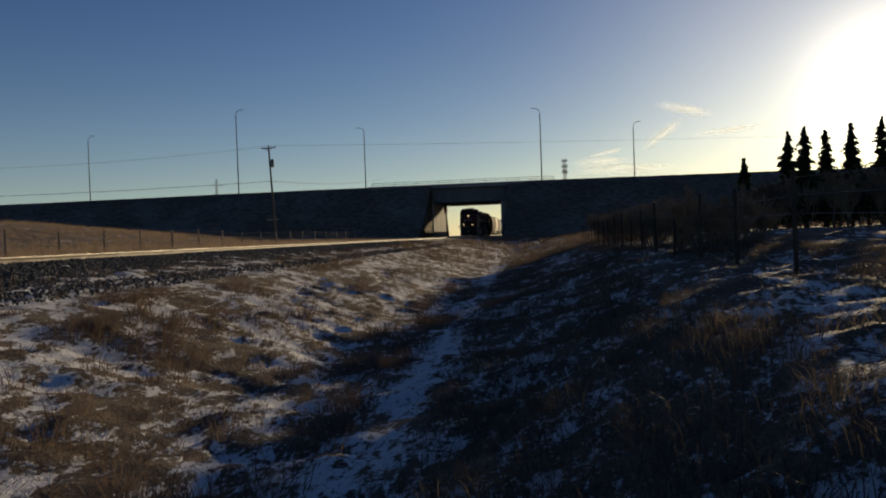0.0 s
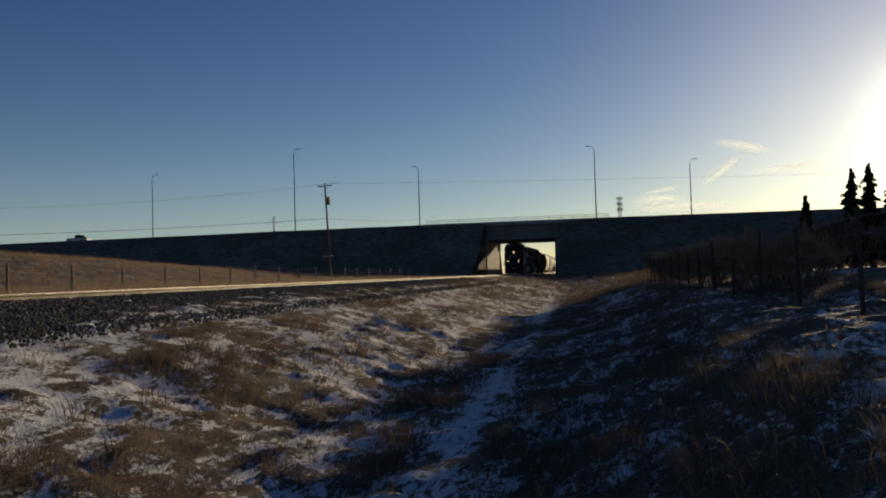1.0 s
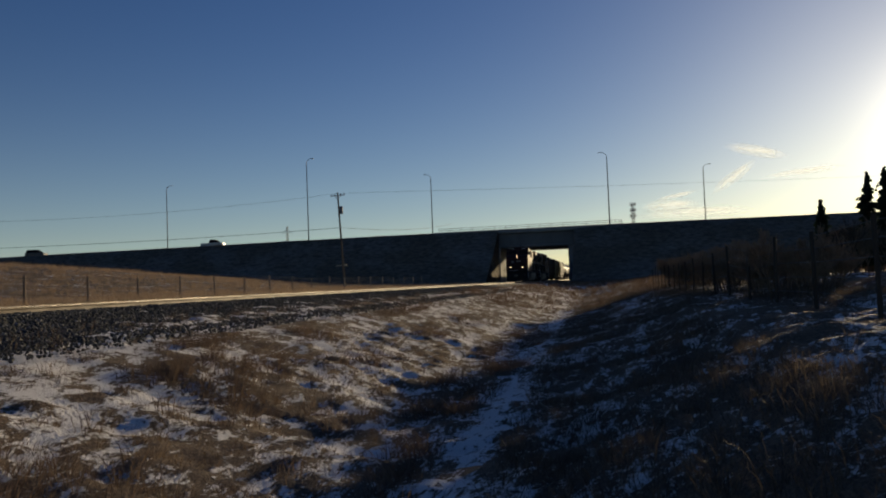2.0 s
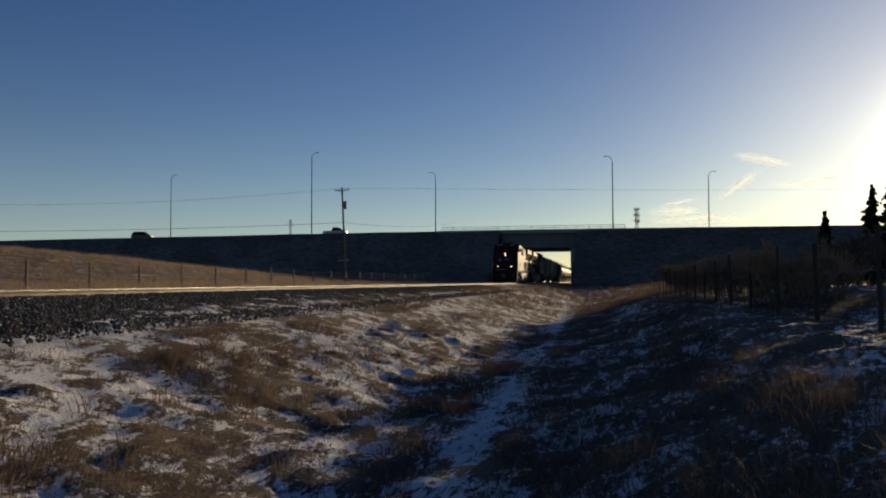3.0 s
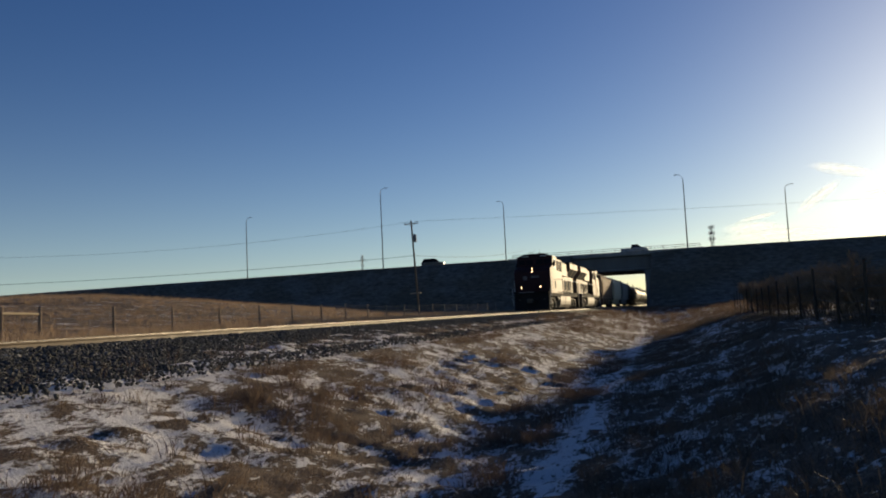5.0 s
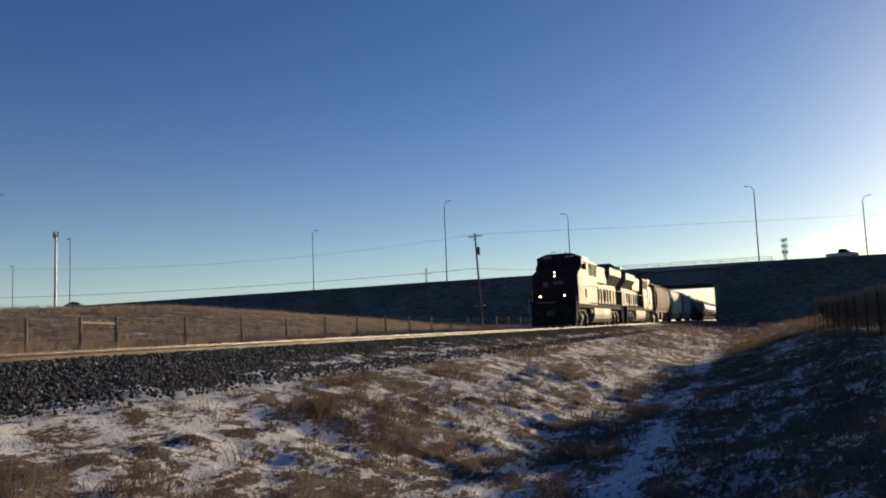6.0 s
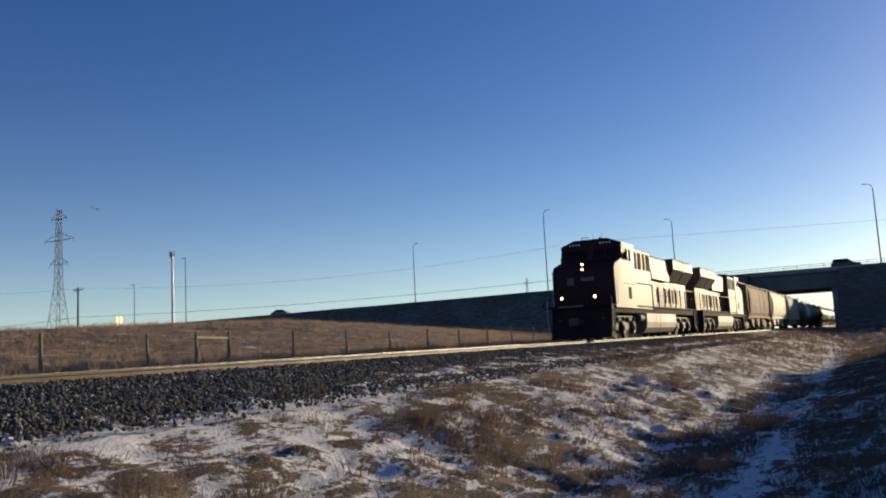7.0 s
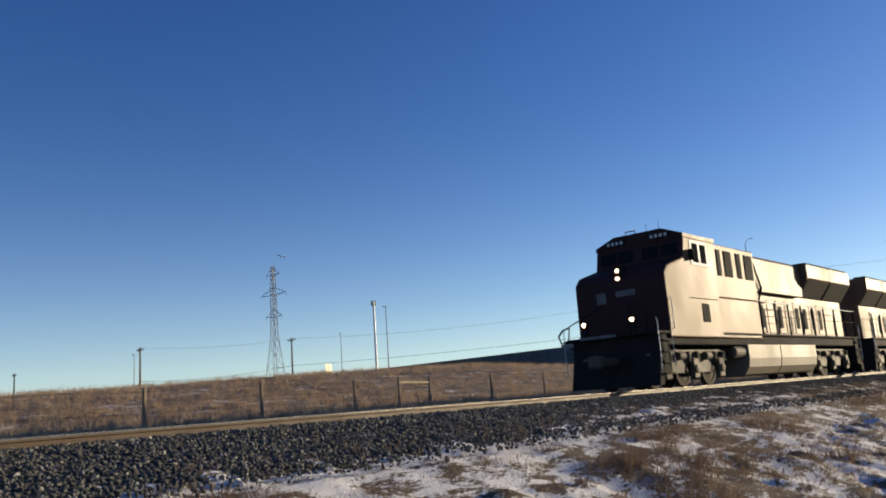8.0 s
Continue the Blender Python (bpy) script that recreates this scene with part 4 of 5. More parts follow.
def lattice_tower(x, y, top, spread, arms, label, name="power_pylon", category="pylon"):
    """Four tapering legs with cross bracing and crossarms."""
    base = land(x, y)
    h = top - base
    o = thing(name, label, category, pose(x, y, base))

    def half(z):
        u = z / h
        return spread * (1 - u / 0.5) + 0.85 * (u / 0.5) if u < 0.5 else 0.85 - 0.35 * (u - 0.5) / 0.5
    levels = [h * v for v in (0, 0.16, 0.29, 0.38, 0.45, 0.52, 0.59, 0.66, 0.73, 0.80, 0.87, 0.94, 1.0)]
    corners = [(-1, -1), (1, -1), (1, 1), (-1, 1)]
    r = 0.06
    for sx, sy in corners:
        part("leg", add_line(bmesh.new(), [(sx * half(z), sy * half(z), z) for z in levels], r * 1.5, 4), GALV, o)
    for k in range(4):
        (ax, ay), (bx, by) = corners[k], corners[(k + 1) % 4]
        bm = bmesh.new()
        for z0, z1 in zip(levels, levels[1:]):
            add_rod(bm, (ax * half(z0), ay * half(z0), z0), (bx * half(z1), by * half(z1), z1), r * 0.7, None, 4)
            add_rod(bm, (bx * half(z0), by * half(z0), z0), (ax * half(z1), ay * half(z1), z1), r * 0.7, None, 4)
            add_rod(bm, (ax * half(z1), ay * half(z1), z1), (bx * half(z1), by * half(z1), z1), r * 0.7, None, 4)
        part("bracing", bm, GALV, o)
    for u, reach in arms:
        z = u * h
        bm = bmesh.new()
        for s in (-1, 1):
            for sy in (-0.6, 0.6):
                add_rod(bm, (0, sy, z), (s * reach, 0, z + 0.3), r, None, 4)
                add_rod(bm, (0, sy, z + 0.055 * h), (s * reach, 0, z + 0.3), r * 0.8, None, 4)
            add_rod(bm, (s * reach, 0, z + 0.3), (s * reach, 0, z - 0.9), 0.05, None, 4)
        part("crossarm", bm, GALV, o)
    return o


lattice_tower(*at_angle(54.02, 260), EYE_Z + 260 * math.tan(radians(9.91)), 3.2, ((0.64, 4.1), (0.795, 6.6), (0.936, 3.4)), "grey steel lattice power pylon with three crossarms")
lattice_tower(*at_angle(22.4, 640), EYE_Z + 640 * math.tan(radians(4.42)), 4.5, ((0.55, 4.5), (0.72, 6.0), (0.9, 4.0)), "distant hazy steel lattice pylon behind the embankment")


def cell_tower():
    x, y = at_angle(-1.99, 520)
    base, top = land(x, y), EYE_Z + 520 * math.tan(radians(5.12))
    h = top - base
    o = thing("telecom_tower", "distant steel telecom tower with clustered panel antennas", "tower", pose(x, y, base))
    corners = [(-1.0, -1.0), (1.0, -1.0), (0, 1.0)]
    for k in range(3):
        (ax, ay), (bx, by) = corners[k], corners[(k + 1) % 3]
        part("leg", rod((ax, ay, 0), (ax * 0.8, ay * 0.8, h), 0.2, 0.15, 6), GALV, o)
        bm = bmesh.new()
        for j in range(16):
            z0, z1 = h * j / 16, h * (j + 1) / 16
            add_rod(bm, (ax * 0.9, ay * 0.9, z0), (bx * 0.9, by * 0.9, z1), 0.09, None, 4)
        part("bracing", bm, GALV, o)
    for z in (h, h - 3.6, h - 7.2):
        for k in range(6):
            a = 0.4 + z + k * math.tau / 6
            part("panel_antenna", box(1.75 * math.cos(a) - 0.13, 1.75 * math.cos(a) + 0.13, 1.75 * math.sin(a) - 0.13, 1.75 * math.sin(a) + 0.13, z - 2.3, z, 0.04), GALV, o)
        part("antenna_ring", lathe([(1.5, z - 1.4), (1.7, z - 1.4), (1.7, z - 1.2), (1.5, z - 1.2)], "z", (0, 0, 0), 14), GALV, o)


cell_tower()


def road_sign():
    x, y = at_angle(50.4, 150)
    z, base = EYE_Z + 150 * math.tan(radians(2.62)), land(x, y)
    o = thing("sign_board", "pale yellow roadside sign board on two posts", "sign", pose(x, y, base, 0, 0, 112))
    SIGN = worn("sign_paint", (0.75, 0.62, 0.33), (0.55, 0.45, 0.25), 0.5)
    for x0, x1 in ((-1.1, -0.16), (0.16, 1.1)):
        part("panel", box(x0, x1, -0.04, 0.04, z - base - 0.85, z - base + 0.85, 0.01), SIGN, o)
    for px in (-0.7, 0.7):
        part("post", rod((px, 0.08, 0), (px, 0.08, z - base + 0.7), 0.07, None, 6), GALV, o)


road_sign()

CAR_GREY = worn("grey_car_paint", (0.10, 0.105, 0.11), (0.16, 0.15, 0.14), 0.35, 0.2, 1.0, 0.5, 0.5, 0.02)
CAR_DARK = worn("dark_car_paint", (0.035, 0.037, 0.042), (0.09, 0.085, 0.08), 0.35, 0.1, 1.0, 0.5, 0.5, 0.02)
CAR_SILVER = worn("silver_car_paint", (0.30, 0.31, 0.32), (0.2, 0.19, 0.18), 0.35, 0.4, 1.0, 0.5, 0.5, 0.02)
TYRE = worn("tyre_rubber", (0.02, 0.02, 0.02), (0.06, 0.055, 0.05), 0.9)
RED_LAMP = glow("tail_lamp", (0.8, 0.03, 0.02), 0.8)


def vehicle(name, label, outline, cabin, length, paint):
    """A car heading +x: a lower body and a glazed cabin pushed across, with wheels and lamps."""
    o = thing(name, label, "vehicle", None, "vehicles on the road")
    bm = prism(outline, "y", -0.92, 0.92)
    bmesh.ops.bevel(bm, geom=list(bm.edges), offset=0.06, segments=2, affect="EDGES", profile=0.5)
    part("body", bm, paint, o)
    bm = prism(cabin, "y", -0.80, 0.80)
    for v in bm.verts:
        if v.co.z > 1.3:
            v.co.y *= 0.86
    part("cabin_glass", bm, GLASS_DARK, o)
    hi = max(z for _, z in cabin)
    xs = [x for x, z in cabin if z > hi - 0.05]
    part("roof", box(min(xs), max(xs), -0.69, 0.69, hi - 0.03, hi + 0.05, 0.03), paint, o)
    for x in (-length * 0.31, length * 0.31):
        for s in (-1, 1):
            w = part("wheel", lathe([(0.20, s * 0.70), (0.34, s * 0.72), (0.35, s * 0.78), (0.35, s * 0.88), (0.33, s * 0.92), (0.2, s * 0.92)], "y", (x, 0, 0.35), 18), TYRE, o)
            part("rim", lathe([(0.03, s * 0.90), (0.19, s * 0.905), (0.2, s * 0.93)], "y", (x, 0, 0.35), 12), GALV, w)
    for s in (-1, 1):
        part("headlight", box(length / 2 - 0.10, length / 2 + 0.01, s * 0.65 - 0.18, s * 0.65 + 0.18, 0.66, 0.82, 0.02), OFF_WHITE, o)
        part("tail_light", box(-length / 2 - 0.01, -length / 2 + 0.08, s * 0.72 - 0.12, s * 0.72 + 0.12, 0.75, 0.95, 0.02), RED_LAMP, o)
    return o


PICKUP = [(-2.9, 0.45), (-2.9, 1.12), (0.0, 1.14), (0.0, 1.20), (1.75, 1.20), (2.8, 1.02), (2.9, 0.5)]
PICKUP_CAB = [(-0.75, 1.12), (-0.55, 1.86), (0.75, 1.88), (1.65, 1.15)]
SEDAN = [(-2.85, 0.42), (-2.9, 1.02), (-1.8, 1.12), (1.3, 1.10), (2.7, 0.90), (2.85, 0.45)]
SEDAN_CAB = [(-2.3, 1.06), (-1.3, 1.62), (0.4, 1.65), (1.6, 1.06)]
SUV = [(-2.7, 0.45), (-2.75, 1.15), (1.3, 1.18), (2.6, 1.0), (2.7, 0.5)]
SUV_CAB = [(-2.6, 1.14), (-2.25, 1.88), (0.4, 1.92), (1.4, 1.15)]
LANE = BRIDGE_Y + 5.0
vehicles = [
    (vehicle("pickup_truck", "grey pickup truck driving along the embankment road", PICKUP, PICKUP_CAB, 5.8, CAR_SILVER),
     [(0.0, -152.0, LANE), (1.0, -125.0, LANE), (1.5, -109.0, LANE), (3.5, -48.5, LANE), (4.5, -22.8, LANE), (8.0, 72.0, LANE)]),
    (vehicle("suv", "dark sport utility vehicle driving along the embankment road", SUV, SUV_CAB, 5.4, CAR_DARK),
     [(0.0, -200.0, LANE), (3.5, -98.0, LANE), (4.5, -69.5, LANE), (6.5, -17.4, LANE), (7.0, -5.0, LANE), (8.0, 20.0, LANE)]),
    (vehicle("sedan", "grey sedan driving along the embankment road", SEDAN, SEDAN_CAB, 5.7, CAR_GREY),
     [(0.0, -385.0, LANE), (6.5, -167.0, LANE), (7.0, -149.5, LANE), (7.5, -133.5, LANE), (8.0, -117.0, LANE)]),
]


def build_aeroplane():
    o = thing("aeroplane", "small white airliner climbing far away in clear sky", "aeroplane")
    part("fuselage", lathe([(0.2, -18), (1.5, -15), (2.0, -11), (2.0, 9), (1.2, 15), (0.3, 19)], "x", (0, 0, 0), 12), WHITE_STEEL, o)
    for s in (-1, 1):
        bm = bmesh.new()
        q = [bm.verts.new(p) for p in ((-4, s * 1.5, -0.8), (3, s * 1.5, -0.8), (7, s * 17, 0.6), (5, s * 17, 0.6))]
        bm.faces.new(q)
        bmesh.ops.solidify(bm, geom=list(bm.faces), thickness=0.4)
        part("wing", bm, WHITE_STEEL, o)
        part("engine", lathe([(0.6, -4), (1.1, -3.2), (1.0, 0), (0.5, 1.0)], "x", (0, s * 6, -1.8), 10), WHITE_STEEL, o)
        part("tailplane", box(14, 17, min(s * 0.5, s * 6), max(s * 0.5, s * 6), 0.8, 1.1, 0.1), WHITE_STEEL, o)
    part("fin", prism([(12, 1.2), (17.5, 1.2), (18.5, 7), (16.5, 7)], "y", -0.2, 0.2), WHITE_STEEL, o)
    return o


def aeroplane_pose(t):
    az, el = 51.09 + 1.56 * (t - 6.5), 9.78 + 0.57 * (t - 6.5)
    x, y = at_angle(az, 3400)
    return pose(x, y, EYE_Z + 3400 * math.tan(radians(el)), 0, 24, az - 10)


aeroplane = build_aeroplane()


# ---- fences ----
def fence(name, label, x, ys, height, thick, post_mat, wires, brace=None):
    o = thing(name, label, "fence")
    rng = random.Random(4)
    tops = []
    for y in ys:
        b = land(x, y)
        h = height * rng.uniform(0.94, 1.07)
        lean = Vector((rng.uniform(-0.04, 0.04), rng.uniform(-0.05, 0.05), 0))
        bm = rod(Vector((x, y, b - 0.3)), Vector((x, y, b + h)) + lean, thick * rng.uniform(0.9, 1.15), thick * 0.92, 8)
        p = part("post", bm, post_mat, o)
        tops.append((y, b, h))
    for u in wires:
        part("strand", add_line(bmesh.new(), [(x + thick, y, b + h * u) for y, b, h in tops], 0.006, 4), WIRE, o, "thin wire strand")
    if brace:
        y0, y1 = brace
        b = land(x, y0)
        part("brace_rail", rod((x, y0, b + height * 0.88), (x, y1, b + height * 0.84), 0.055, 0.05, 8), PALE_TIMBER, o, "pale timber brace rail")
    return o


POST_TIMBER = worn("sunbleached_post", (0.27, 0.20, 0.14), (0.13, 0.095, 0.07), 0.85, 0, 3.0, 0.7, 0.3, 0.5, 6.0)
DARK_POST = worn("dark_fence_post", (0.06, 0.048, 0.038), (0.03, 0.025, 0.02), 0.9, 0, 3.0, 0.8, 0.2, 0.5)
LEFT_POSTS = [-9.5, -5.2, -1.0, 3.2, 7.4, 12.95, 17.5, 22.0, 24.5, 26.4, 30.8, 35.2, 39.5, 43.9, 48.2, 52.6, 57.0, 61.4, 65.8, 70.2, 74.6, 79.0, 83.4, 88, 93, 98, 103, 108]
fence("wire_fence", "wooden post and wire fence along the dry field", -25.0, LEFT_POSTS, 1.25, 0.068, POST_TIMBER, (0.35, 0.62, 0.9), (24.5, 26.4))
fence("field_fence", "dark weathered post and wire fence beside the ditch", 3.4, [4.75 + 3.2 * k for k in range(19)], 1.32, 0.034, DARK_POST, (0.2, 0.4, 0.6, 0.78, 0.95))


# ---- trees ----
BARK = worn("bark", (0.10, 0.075, 0.055), (0.05, 0.04, 0.03), 0.9, 0, 4.0, 0.7, 0.2, 0.6)
NEEDLE = blade_material("spruce_needles", (0.014, 0.022, 0.012), (0.040, 0.052, 0.026))


def spruce(x, y, top, seed, label="dark green spruce tree beside the field"):
    rng = random.Random(seed)
    base = land(x, y)
    h = top - base
    o = thing("spruce_tree", label, "tree", pose(x, y, base), "trees beside the field")
    part("trunk", rod((0, 0, -0.2), (0, 0, h * 0.97), 0.05 + h * 0.016, 0.015, 8), BARK, o)
    verts, faces = [], []
    z = h * 0.10
    while z < h * 0.965:
        reach = ((1 - z / h) ** 1.05 * h * 0.25 + 0.05) * rng.uniform(0.4, 1.4)
        for k in range(rng.randint(4, 7)):
            a, low = rng.uniform(0, math.tau), rng.uniform(-0.03, 0.03) * h
            n = rng.randint(7, 11)
            r1 = reach * rng.uniform(0.6, 1.15)
            for j in range(n):
                u = (j + 0.4) / n
                c = Vector((math.cos(a) * r1 * u, math.sin(a) * r1 * u, z + low - 0.30 * r1 * u * u + 0.1 * r1 * u))
                for side in (-1, 1):
                    d = a + side * rng.uniform(0.5, 1.1)
                    s = (0.16 + 0.16 * (1 - u)) * rng.uniform(0.7, 1.3) * (0.5 + h / 12) * min(1.0, 0.2 + 1.3 * (1 - z / h))
                    tip = c + Vector((math.cos(d) * s, math.sin(d) * s, rng.uniform(-0.12, 0.03)))
                    up = Vector((rng.uniform(-.05, .05), rng.uniform(-.05, .05), 0.06))
                    i = len(verts)
                    verts += [tuple(c - up), tuple(c + up), tuple(tip)]
                    faces.append((i, i + 1, i + 2))
        z += h * rng.uniform(0.012, 0.020)
    me = bpy.data.meshes.new("crown")
    me.from_pydata(verts, [], faces)
    me.materials.append(NEEDLE)
    crown = new("crown", me)
    crown.parent = o
    return o


TWIG = worn("dry_twigs", (0.22, 0.16, 0.11), (0.12, 0.09, 0.065), 0.9, 0, 4.0, 0.7, 0.2, 0.4)


def bare_tree(x, y, top, seed, stems=1):
    """A leafless tree; with several stems, a bush that branches from the ground."""
    rng = random.Random(seed)
    base = land(x, y)
    h = top - base
    name, label = ("bare_tree", "leafless deciduous tree with fine twigs") if stems == 1 else ("bare_bush", "dense leafless bush with many thin stems")
    o = thing(name, label, "tree" if stems == 1 else "bush", pose(x, y, base), "trees beside the field" if stems == 1 else "bushes beside the field")
    crown = bmesh.new()

    def grow(p, way, length, r, depth):
        q = p + way * length
        if depth == 0:
            part("trunk" if stems == 1 else "stem", rod(p, q, r, r * 0.62, 6), BARK, o)
        else:
            add_rod(crown, p, q, r, r * 0.62, 5 if depth < 2 else 3)
        if depth == 4:
            return
        for k in range(rng.randint(3, 4) if depth else 5):
            w = (way + Vector((rng.uniform(-0.7, 0.7), rng.uniform(-0.7, 0.7), rng.uniform(-0.1, 0.6)))).normalized()
            grow(p + way * length * rng.uniform(0.45, 1.0), w, length * rng.uniform(0.55, 0.75), max(0.010, r * 0.55), depth + 1)
    for k in range(stems):
        a, out = rng.uniform(0, math.tau), 0.05 if stems == 1 else rng.uniform(0.1, 0.45)
        way = Vector((math.cos(a) * out, math.sin(a) * out, 1)).normalized()
        foot = Vector((0, 0, -0.2)) if stems == 1 else Vector((math.cos(a) * 0.5, math.sin(a) * 0.5, -0.2))
        grow(foot, way, h * (0.36 if stems == 1 else rng.uniform(0.27, 0.37)), h * (0.022 if stems == 1 else 0.010), 0)
    part("crown", crown, BARK if stems == 1 else TWIG, o)


# trees beyond azimuth -23 are out of view, added to cast shade
for n, (az, d, el) in enumerate(((-13.9, 44, 4.55), (-16.6, 43, 6.1), (-17.6, 41, 6.3), (-18.8, 44, 6.1), (-20.3, 42, 6.4), (-22.0, 45, 6.6), (-23.6, 42, 6.8), (-26.5, 44, 7.0), (-30.0, 40, 7.4), (-34.5, 43, 7.8))):
    tx, ty = at_angle(az, d)
    spruce(tx, ty, EYE_Z + d * math.tan(radians(el)), 20 + n)
for n, (az, d, el) in enumerate(((-14.9, 42, 4.3), (-15.7, 39, 4.5), (-17.1, 48, 5.2), (-19.6, 45, 5.5), (-21.2, 43, 5.6), (-25.0, 40, 6.0), (-28.2, 43, 6.5))):
    tx, ty = at_angle(az, d)
    bare_tree(tx, ty, EYE_Z + d * math.tan(radians(el)), 60 + n)
for n, (az, d, el) in enumerate(((-14.4, 45, 3.9), (-15.2, 41, 4.2), (-16.1, 44, 4.4), (-17.0, 40, 4.4), (-18.2, 43, 4.7), (-19.2, 39, 4.8), (-20.8, 41, 5.0), (-22.6, 40, 5.2))):
    tx, ty = at_angle(az, d)
    bare_tree(tx, ty, EYE_Z + d * math.tan(radians(el)), 90 + n, 6)
brush = random.Random(31)
for n in range(28):                   # low brush along the field fence, its near end added to shade the slope
    bare_tree(4.4 + brush.uniform(-0.3, 0.8), 19.5 + 1.25 * n + brush.uniform(-0.5, 0.5), 3.12 + brush.uniform(-0.25, 0.25) + 0.008 * n, 120 + n, 8)


# ---- thin clouds far off ----
def cloud_material():
    """Wisps that thin out to nothing at their rim."""
    k = Mat("thin_cloud", 1.0, 0, 0.0)
    k.color((0.85, 0.88, 0.92))
    sep = k.t.nodes.new("ShaderNodeSeparateXYZ")
    k.link(k.co.outputs["Object"], sep.inputs[0])
    square = k.math("ADD", k.math("MULTIPLY", sep.outputs[0], sep.outputs[0]), k.math("MULTIPLY", sep.outputs[2], sep.outputs[2]))
    core = k.math("MAXIMUM", k.math("SUBTRACT", 1.0, square), 0.0)
    wisp = k.ramp(k.noise(1.3, 5, 0.6, (1, 1, 2.5)), (0.35, 0.0), (0.72, 1.0))
    tr, clear, ms, both = (k.t.nodes.new(n) for n in ("ShaderNodeBsdfTranslucent", "ShaderNodeBsdfTransparent", "ShaderNodeMixShader", "ShaderNodeMixShader"))
    tr.inputs[0].default_value = (0.80, 0.90, 1.0, 1)
    both.inputs[0].default_value = 1.0
    k.link(k.b.outputs[0], both.inputs[1])
    k.link(tr.outputs[0], both.inputs[2])
    k.link(k.math("MULTIPLY", k.math("MULTIPLY", core, core), k.math("MULTIPLY", wisp, 0.9)), ms.inputs[0])
    k.link(clear.outputs[0], ms.inputs[1])
    k.link(both.outputs[0], ms.inputs[2])
    k.link(ms.outputs[0], k.t.nodes["Material Output"].inputs[0])
    return k.m


CLOUD = cloud_material()


def cloud(azimuth, elevation, wide, tall, tilt, seed):
    x, y = at_angle(azimuth, 4300)
    bm = bmesh.new()
    bmesh.ops.create_uvsphere(bm, u_segments=32, v_segments=16, radius=1.0)
    o = tagged(finish("cloud", bm, CLOUD, None, True), "thin pale wisp of cloud low in the sky", "cloud", "clouds")
    m = pose(x, y, EYE_Z + 4300 * math.tan(radians(elevation)), 0, tilt, azimuth)
    o.matrix_basis = m @ Matrix.Diagonal((wide / 2, tall, tall, 1))


for az, el, wide, tall, tilt, seed in ((-4.5, 4.75, 330, 42, 0, 1), (-6.2, 4.2, 620, 38, 0, 2), (-4.9, 5.4, 240, 16, -10, 3), (-8.7, 6.4, 300, 34, -35, 4), (-10.2, 8.0, 340, 36, 15, 5), (-13.0, 6.4, 420, 22, -4, 6)):
    cloud(az, el, wide, tall, tilt, seed)


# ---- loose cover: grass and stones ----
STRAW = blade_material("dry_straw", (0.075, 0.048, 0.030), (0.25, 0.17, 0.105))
WEED = blade_material("brown_weed", (0.072, 0.050, 0.037), (0.21, 0.145, 0.10))
# darker, greyer blades; the bank's shade is put into their colour
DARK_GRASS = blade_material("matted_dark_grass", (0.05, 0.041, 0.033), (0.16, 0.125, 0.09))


def tufts(name, label, material, spots, blades, tall, width, lean, seed):
    """Many bent blades, three triangles each, grown in tufts at the given (x, y, size)."""
    rng = np.random.default_rng(seed)
    n = len(spots)
    spot = np.array([(x, y, land(x, y), s) for x, y, s in spots])
    root = np.repeat(spot, blades, 0)
    m = len(root)
    a, spread = rng.uniform(0, 2 * np.pi, m), rng.uniform(0, 1, m) ** 0.6
    base = root[:, :3] + np.stack([np.cos(a) * spread * 0.16 * root[:, 3], np.sin(a) * spread * 0.16 * root[:, 3], np.full(m, -0.02)], 1)
    h = tall * root[:, 3] * rng.uniform(0.45, 1.15, m)
    b = a + rng.normal(0, 0.7, m)
    out = lean * h * rng.uniform(0.2, 1.2, m)
    wind = np.array([0.16, -0.10]) * h[:, None]
    tip = base + np.stack([np.cos(b) * out + wind[:, 0], np.sin(b) * out + wind[:, 1], h * 0.92], 1)
    mid = base + np.stack([np.cos(b) * out * 0.32 + wind[:, 0] * 0.3, np.sin(b) * out * 0.32 + wind[:, 1] * 0.3, h * 0.55], 1)
    c = rng.uniform(0, 2 * np.pi, m)
    w = width * rng.uniform(0.6, 1.4, m)
    side = np.stack([np.cos(c) * w, np.sin(c) * w, np.zeros(m)], 1)
    verts = np.stack([base - side, base + side, mid + side * 0.75, mid - side * 0.75, tip], 1).reshape(-1, 3)
    k = np.arange(m)[:, None] * 5
    me = bpy.data.meshes.new(name)
    me.from_pydata(verts.tolist(), [], (k + np.array([0, 1, 2, 3])).tolist() + (k + np.array([3, 2, 4])).tolist())
    me.materials.append(material)
    return tagged(new(name, me), label, "grass", "", "stuff")


def scatter(n, x0, x1, y0, y1, seed, keep, size=(0.6, 1.3), power=1.0):
    """Spots in a stretch of the plan, denser towards its near end, kept where keep(x, y) allows."""
    rng = random.Random(seed)
    out = []
    for _ in range(n):
        x, y = rng.uniform(x0, x1), y0 + (y1 - y0) * rng.random() ** power
        if rng.random() < keep(x, y):
            out.append((x, y, rng.uniform(*size)))
    return out


def patch(x, y, scale, edge, seed):
    return 1.0 if noise.noise(Vector((x * scale, y * scale * 0.7, seed))) > edge else 0.0


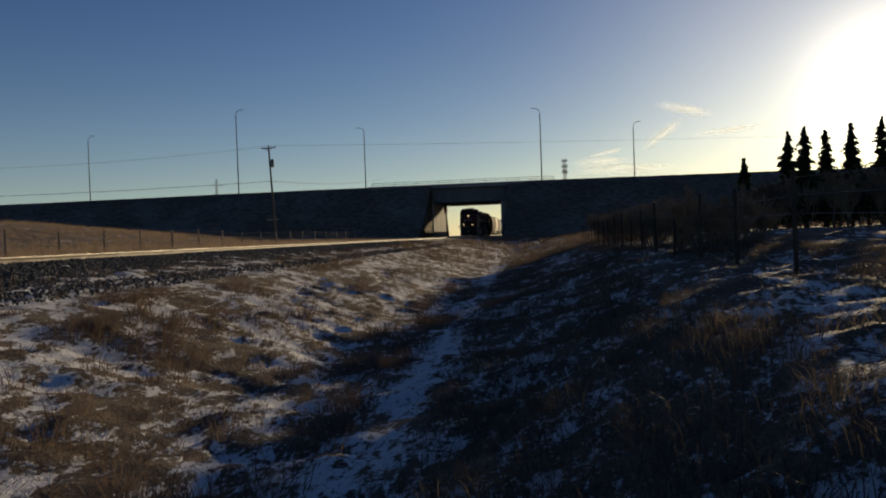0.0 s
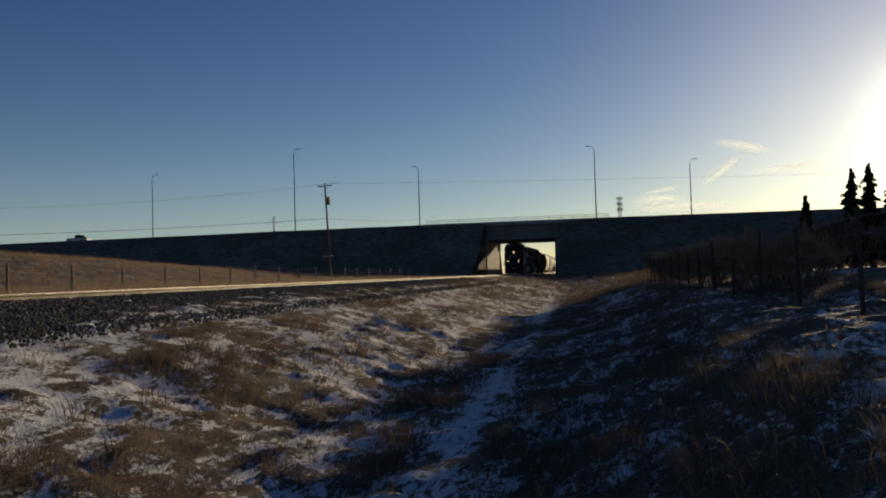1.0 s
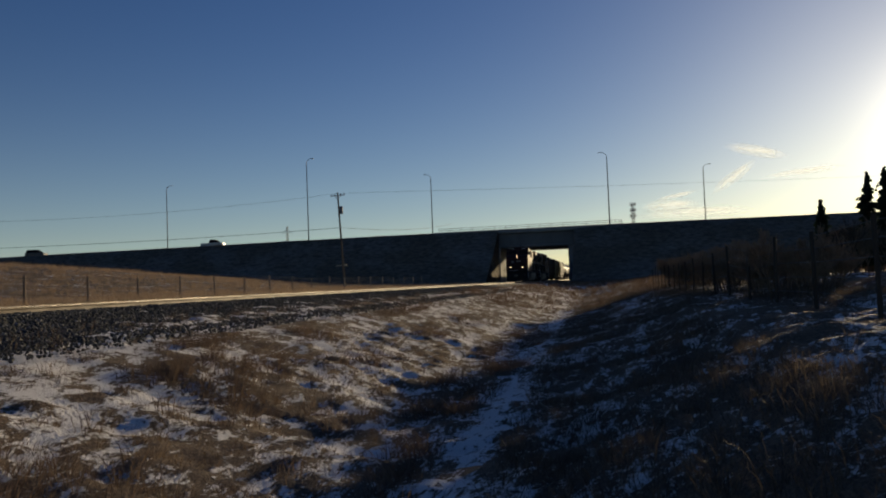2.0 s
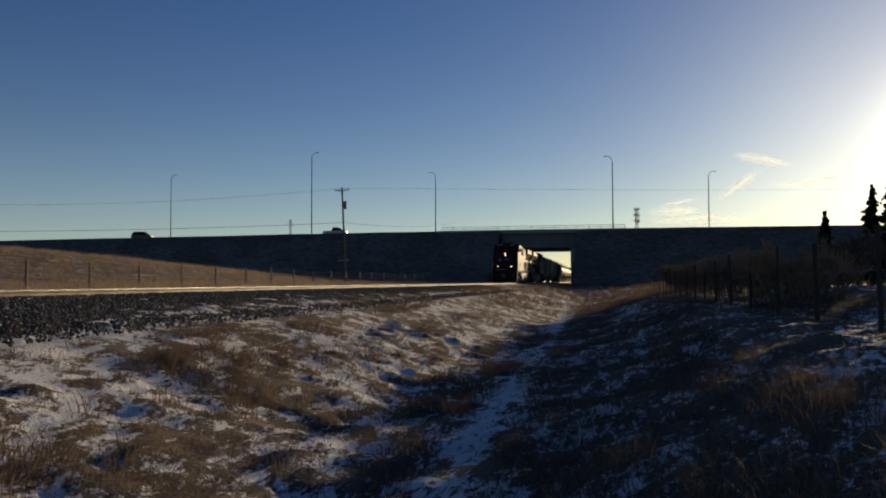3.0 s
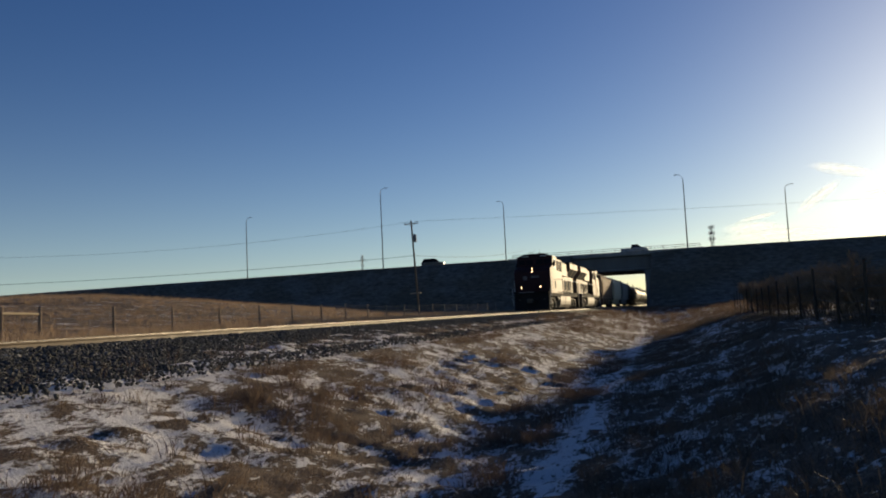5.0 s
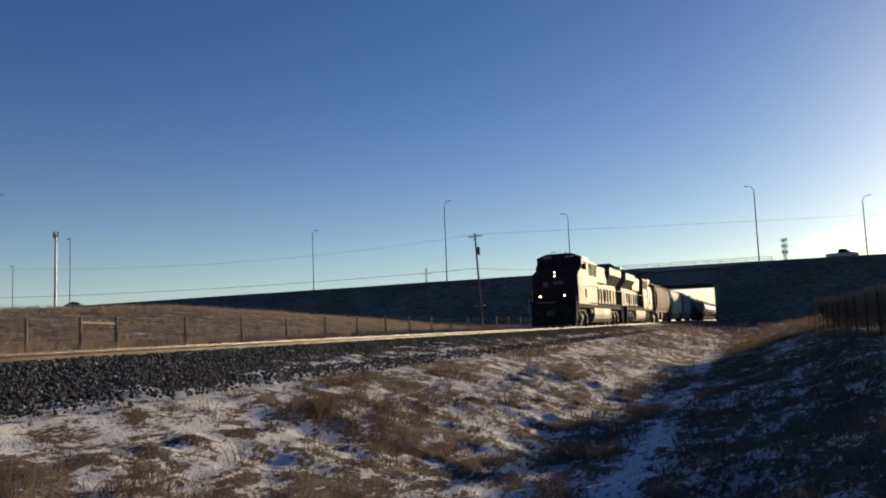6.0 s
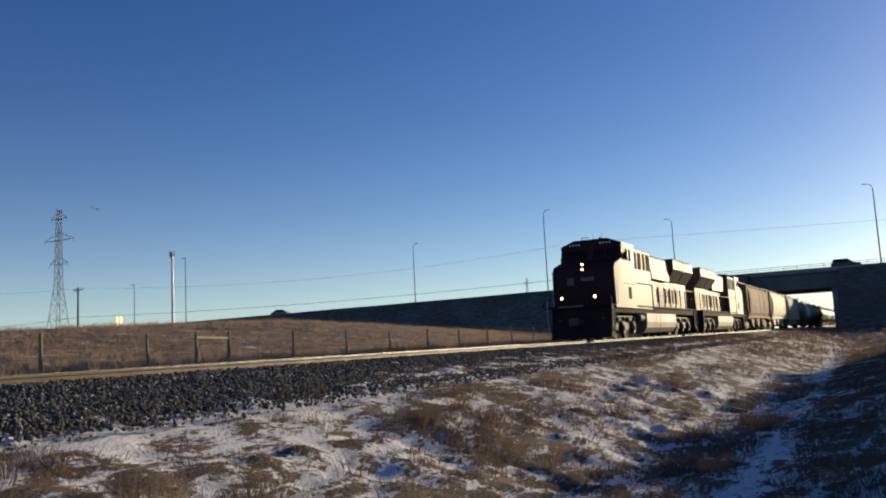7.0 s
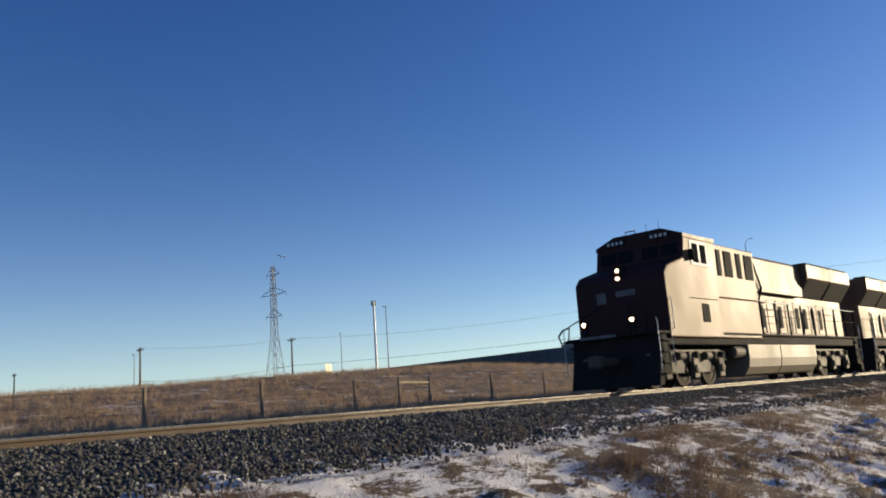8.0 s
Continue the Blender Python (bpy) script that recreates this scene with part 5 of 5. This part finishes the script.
# brighter copy of the straw; sunlight on the field is put into its colour
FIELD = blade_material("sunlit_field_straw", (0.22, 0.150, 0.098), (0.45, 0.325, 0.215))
tufts("dry_grass", "tufts of dry straw grass poking through snow", STRAW, scatter(7600, -8.3, -2.4, 2.5, 60, 1, lambda x, y: 0.12 + 0.88 * (hummock(x, y) > 0.10), (0.5, 1.2), 1.5), 15, 0.105, 0.003, 1.5, 1)
tufts("brown_weeds", "reddish-brown dead weeds on the ditch slope", WEED, scatter(7500, -8.4, -2.2, 3.5, 130, 2, lambda x, y: (0.95 if hummock(x, y) > 0.08 else 0.15) * (0.9 if x < -4 else 0.6) * (0.06 + 0.94 * patch(x, y, 0.3, 0.16, 9.0)) * (0.5 if y < 9 else 1.0), (0.6, 1.5), 1.3), 18, 0.24, 0.0035, 0.9, 2)
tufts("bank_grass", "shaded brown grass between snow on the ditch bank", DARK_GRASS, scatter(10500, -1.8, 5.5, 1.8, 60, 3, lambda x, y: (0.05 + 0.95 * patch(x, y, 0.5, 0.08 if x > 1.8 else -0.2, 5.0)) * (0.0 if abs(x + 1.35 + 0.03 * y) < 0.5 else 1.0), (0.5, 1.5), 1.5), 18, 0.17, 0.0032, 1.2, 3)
tufts("far_bank_grass", "brown grass at the far end of the ditch", WEED, scatter(5000, -9.0, 22.0, 45, 150, 6, lambda x, y: 0.3 + 0.7 * patch(x, y, 0.16, -0.1, 7.0), (0.8, 1.7)), 10, 0.36, 0.012, 0.8, 6)
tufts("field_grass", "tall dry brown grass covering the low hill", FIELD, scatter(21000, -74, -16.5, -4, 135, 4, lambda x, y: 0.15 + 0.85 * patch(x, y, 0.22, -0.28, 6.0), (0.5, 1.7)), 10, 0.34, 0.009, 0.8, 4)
tufts("toe_weeds", "dark tufts of dead grass below the snowy ballast edge", WEED, scatter(2200, -7.5, -4.6, 2.0, 34, 9, lambda x, y: patch(x, y, 0.6, 0.16, 4.0), (0.5, 1.4), 1.4), 22, 0.21, 0.0035, 0.9, 9)
tufts("ditch_weeds", "dark dead weeds along the edge of the ditch", WEED, scatter(1050, -3.4, -2.0, 2.6, 30, 12, lambda x, y: patch(x + 0.03 * y, y, 0.9, 0.05, 11.0), (0.6, 1.5), 1.3), 20, 0.26, 0.0035, 0.9, 12)
tufts("trackside_weeds", "thin dead weeds along the ballast edge", WEED, scatter(700, -9.2, -8.0, 4, 100, 5, lambda x, y: 0.5 + 0.5 * patch(x, y, 0.4, 0.1, 2.0), (0.5, 1.2)), 9, 0.26, 0.0035, 0.7, 5)


def ballast_stones():
    """Broken stones on the near shoulder of the line, faceted and all different."""
    rng = np.random.default_rng(8)
    g = (1 + 5 ** 0.5) / 2
    ico = np.array([(-1, g, 0), (1, g, 0), (-1, -g, 0), (1, -g, 0), (0, -1, g), (0, 1, g), (0, -1, -g), (0, 1, -g), (g, 0, -1), (g, 0, 1), (-g, 0, -1), (-g, 0, 1)]) / 1.9
    tri = np.array([(0, 11, 5), (0, 5, 1), (0, 1, 7), (0, 7, 10), (0, 10, 11), (1, 5, 9), (5, 11, 4), (11, 10, 2), (10, 7, 6), (7, 1, 8), (3, 9, 4), (3, 4, 2), (3, 2, 6), (3, 6, 8), (3, 8, 9), (4, 9, 5), (2, 4, 11), (6, 2, 10), (8, 6, 7), (9, 8, 1)])
    n = 56000
    y = -4 + 74 * rng.random(n) ** 1.35
    x = TRACK_X + 0.85 + 3.15 * rng.random(n) + 1.0 * rng.random(n) ** 2.4
    off = x - TRACK_X
    z = np.interp(off, (0.86, 1.0, 1.75, 3.9, 4.7), (RAIL_Z - 0.20, RAIL_Z - 0.125, RAIL_Z - 0.15, 0.93, 0.82)) + 0.008
    size = rng.uniform(0.014, 0.036, n)[:, None, None] * rng.uniform(0.6, 1.3, (n, 1, 3))
    shape = ico[None] * (1 + rng.normal(0, 0.17, (n, 12, 1)))
    q = rng.normal(size=(n, 4))
    q /= np.linalg.norm(q, axis=1)[:, None]
    a, b, c, d = q.T
    turn = np.stack([np.stack([1 - 2 * (c * c + d * d), 2 * (b * c - a * d), 2 * (b * d + a * c)], -1), np.stack([2 * (b * c + a * d), 1 - 2 * (b * b + d * d), 2 * (c * d - a * b)], -1), np.stack([2 * (b * d - a * c), 2 * (c * d + a * b), 1 - 2 * (b * b + c * c)], -1)], 1)
    verts = np.einsum("nij,nkj->nki", turn, shape * size) + np.stack([x, y, z], 1)[:, None]
    faces = (np.arange(n)[:, None, None] * 12 + tri[None]).reshape(-1, 3)
    soup("ballast_stones", verts.reshape(-1, 3).tolist(), faces.tolist(), STONE, "stuff", "dark broken ballast stones along the rail", "ballast")


ballast_stones()


def ties():
    """Timber sleepers under the rails, let into the ballast."""
    me = None
    for k in range(290):
        if me is None:
            first = part("tie", box(-1.28, 1.28, -0.115, 0.115, -0.16, 0.0, 0.012), TIE_WOOD, track)
            me, o = first.data, first
        else:
            o = new("tie", me)
            o.parent = track
        o.location = (TRACK_X, -8 + 0.54 * k, RAIL_Z - 0.176)


ties()


# ---- movement ----
def motions():
    for car, behind, length, turned in train:
        def spot(t):
            y = NOSE_0 + behind - SPEED * t
            return pose(TRACK_X, y + length, RAIL_Z, 0, 0, 180) if turned else pose(TRACK_X, y, RAIL_Z)
        walk(car, [(t, spot(t)) for t in (0.0, 8.0)])
    for w, y, r, sign in wheels:
        walk(w, [(k / 30, pose(0, y, r, math.degrees(sign * SPEED * k / 30 / r) % 360)) for k in range(241)])
    for v, rows in vehicles:
        walk(v, [(t, pose(x, y, road_top(x))) for t, x, y in rows])
    walk(aeroplane, [(t, aeroplane_pose(t)) for t in (0.0, 4.0, 8.0)])


motions()
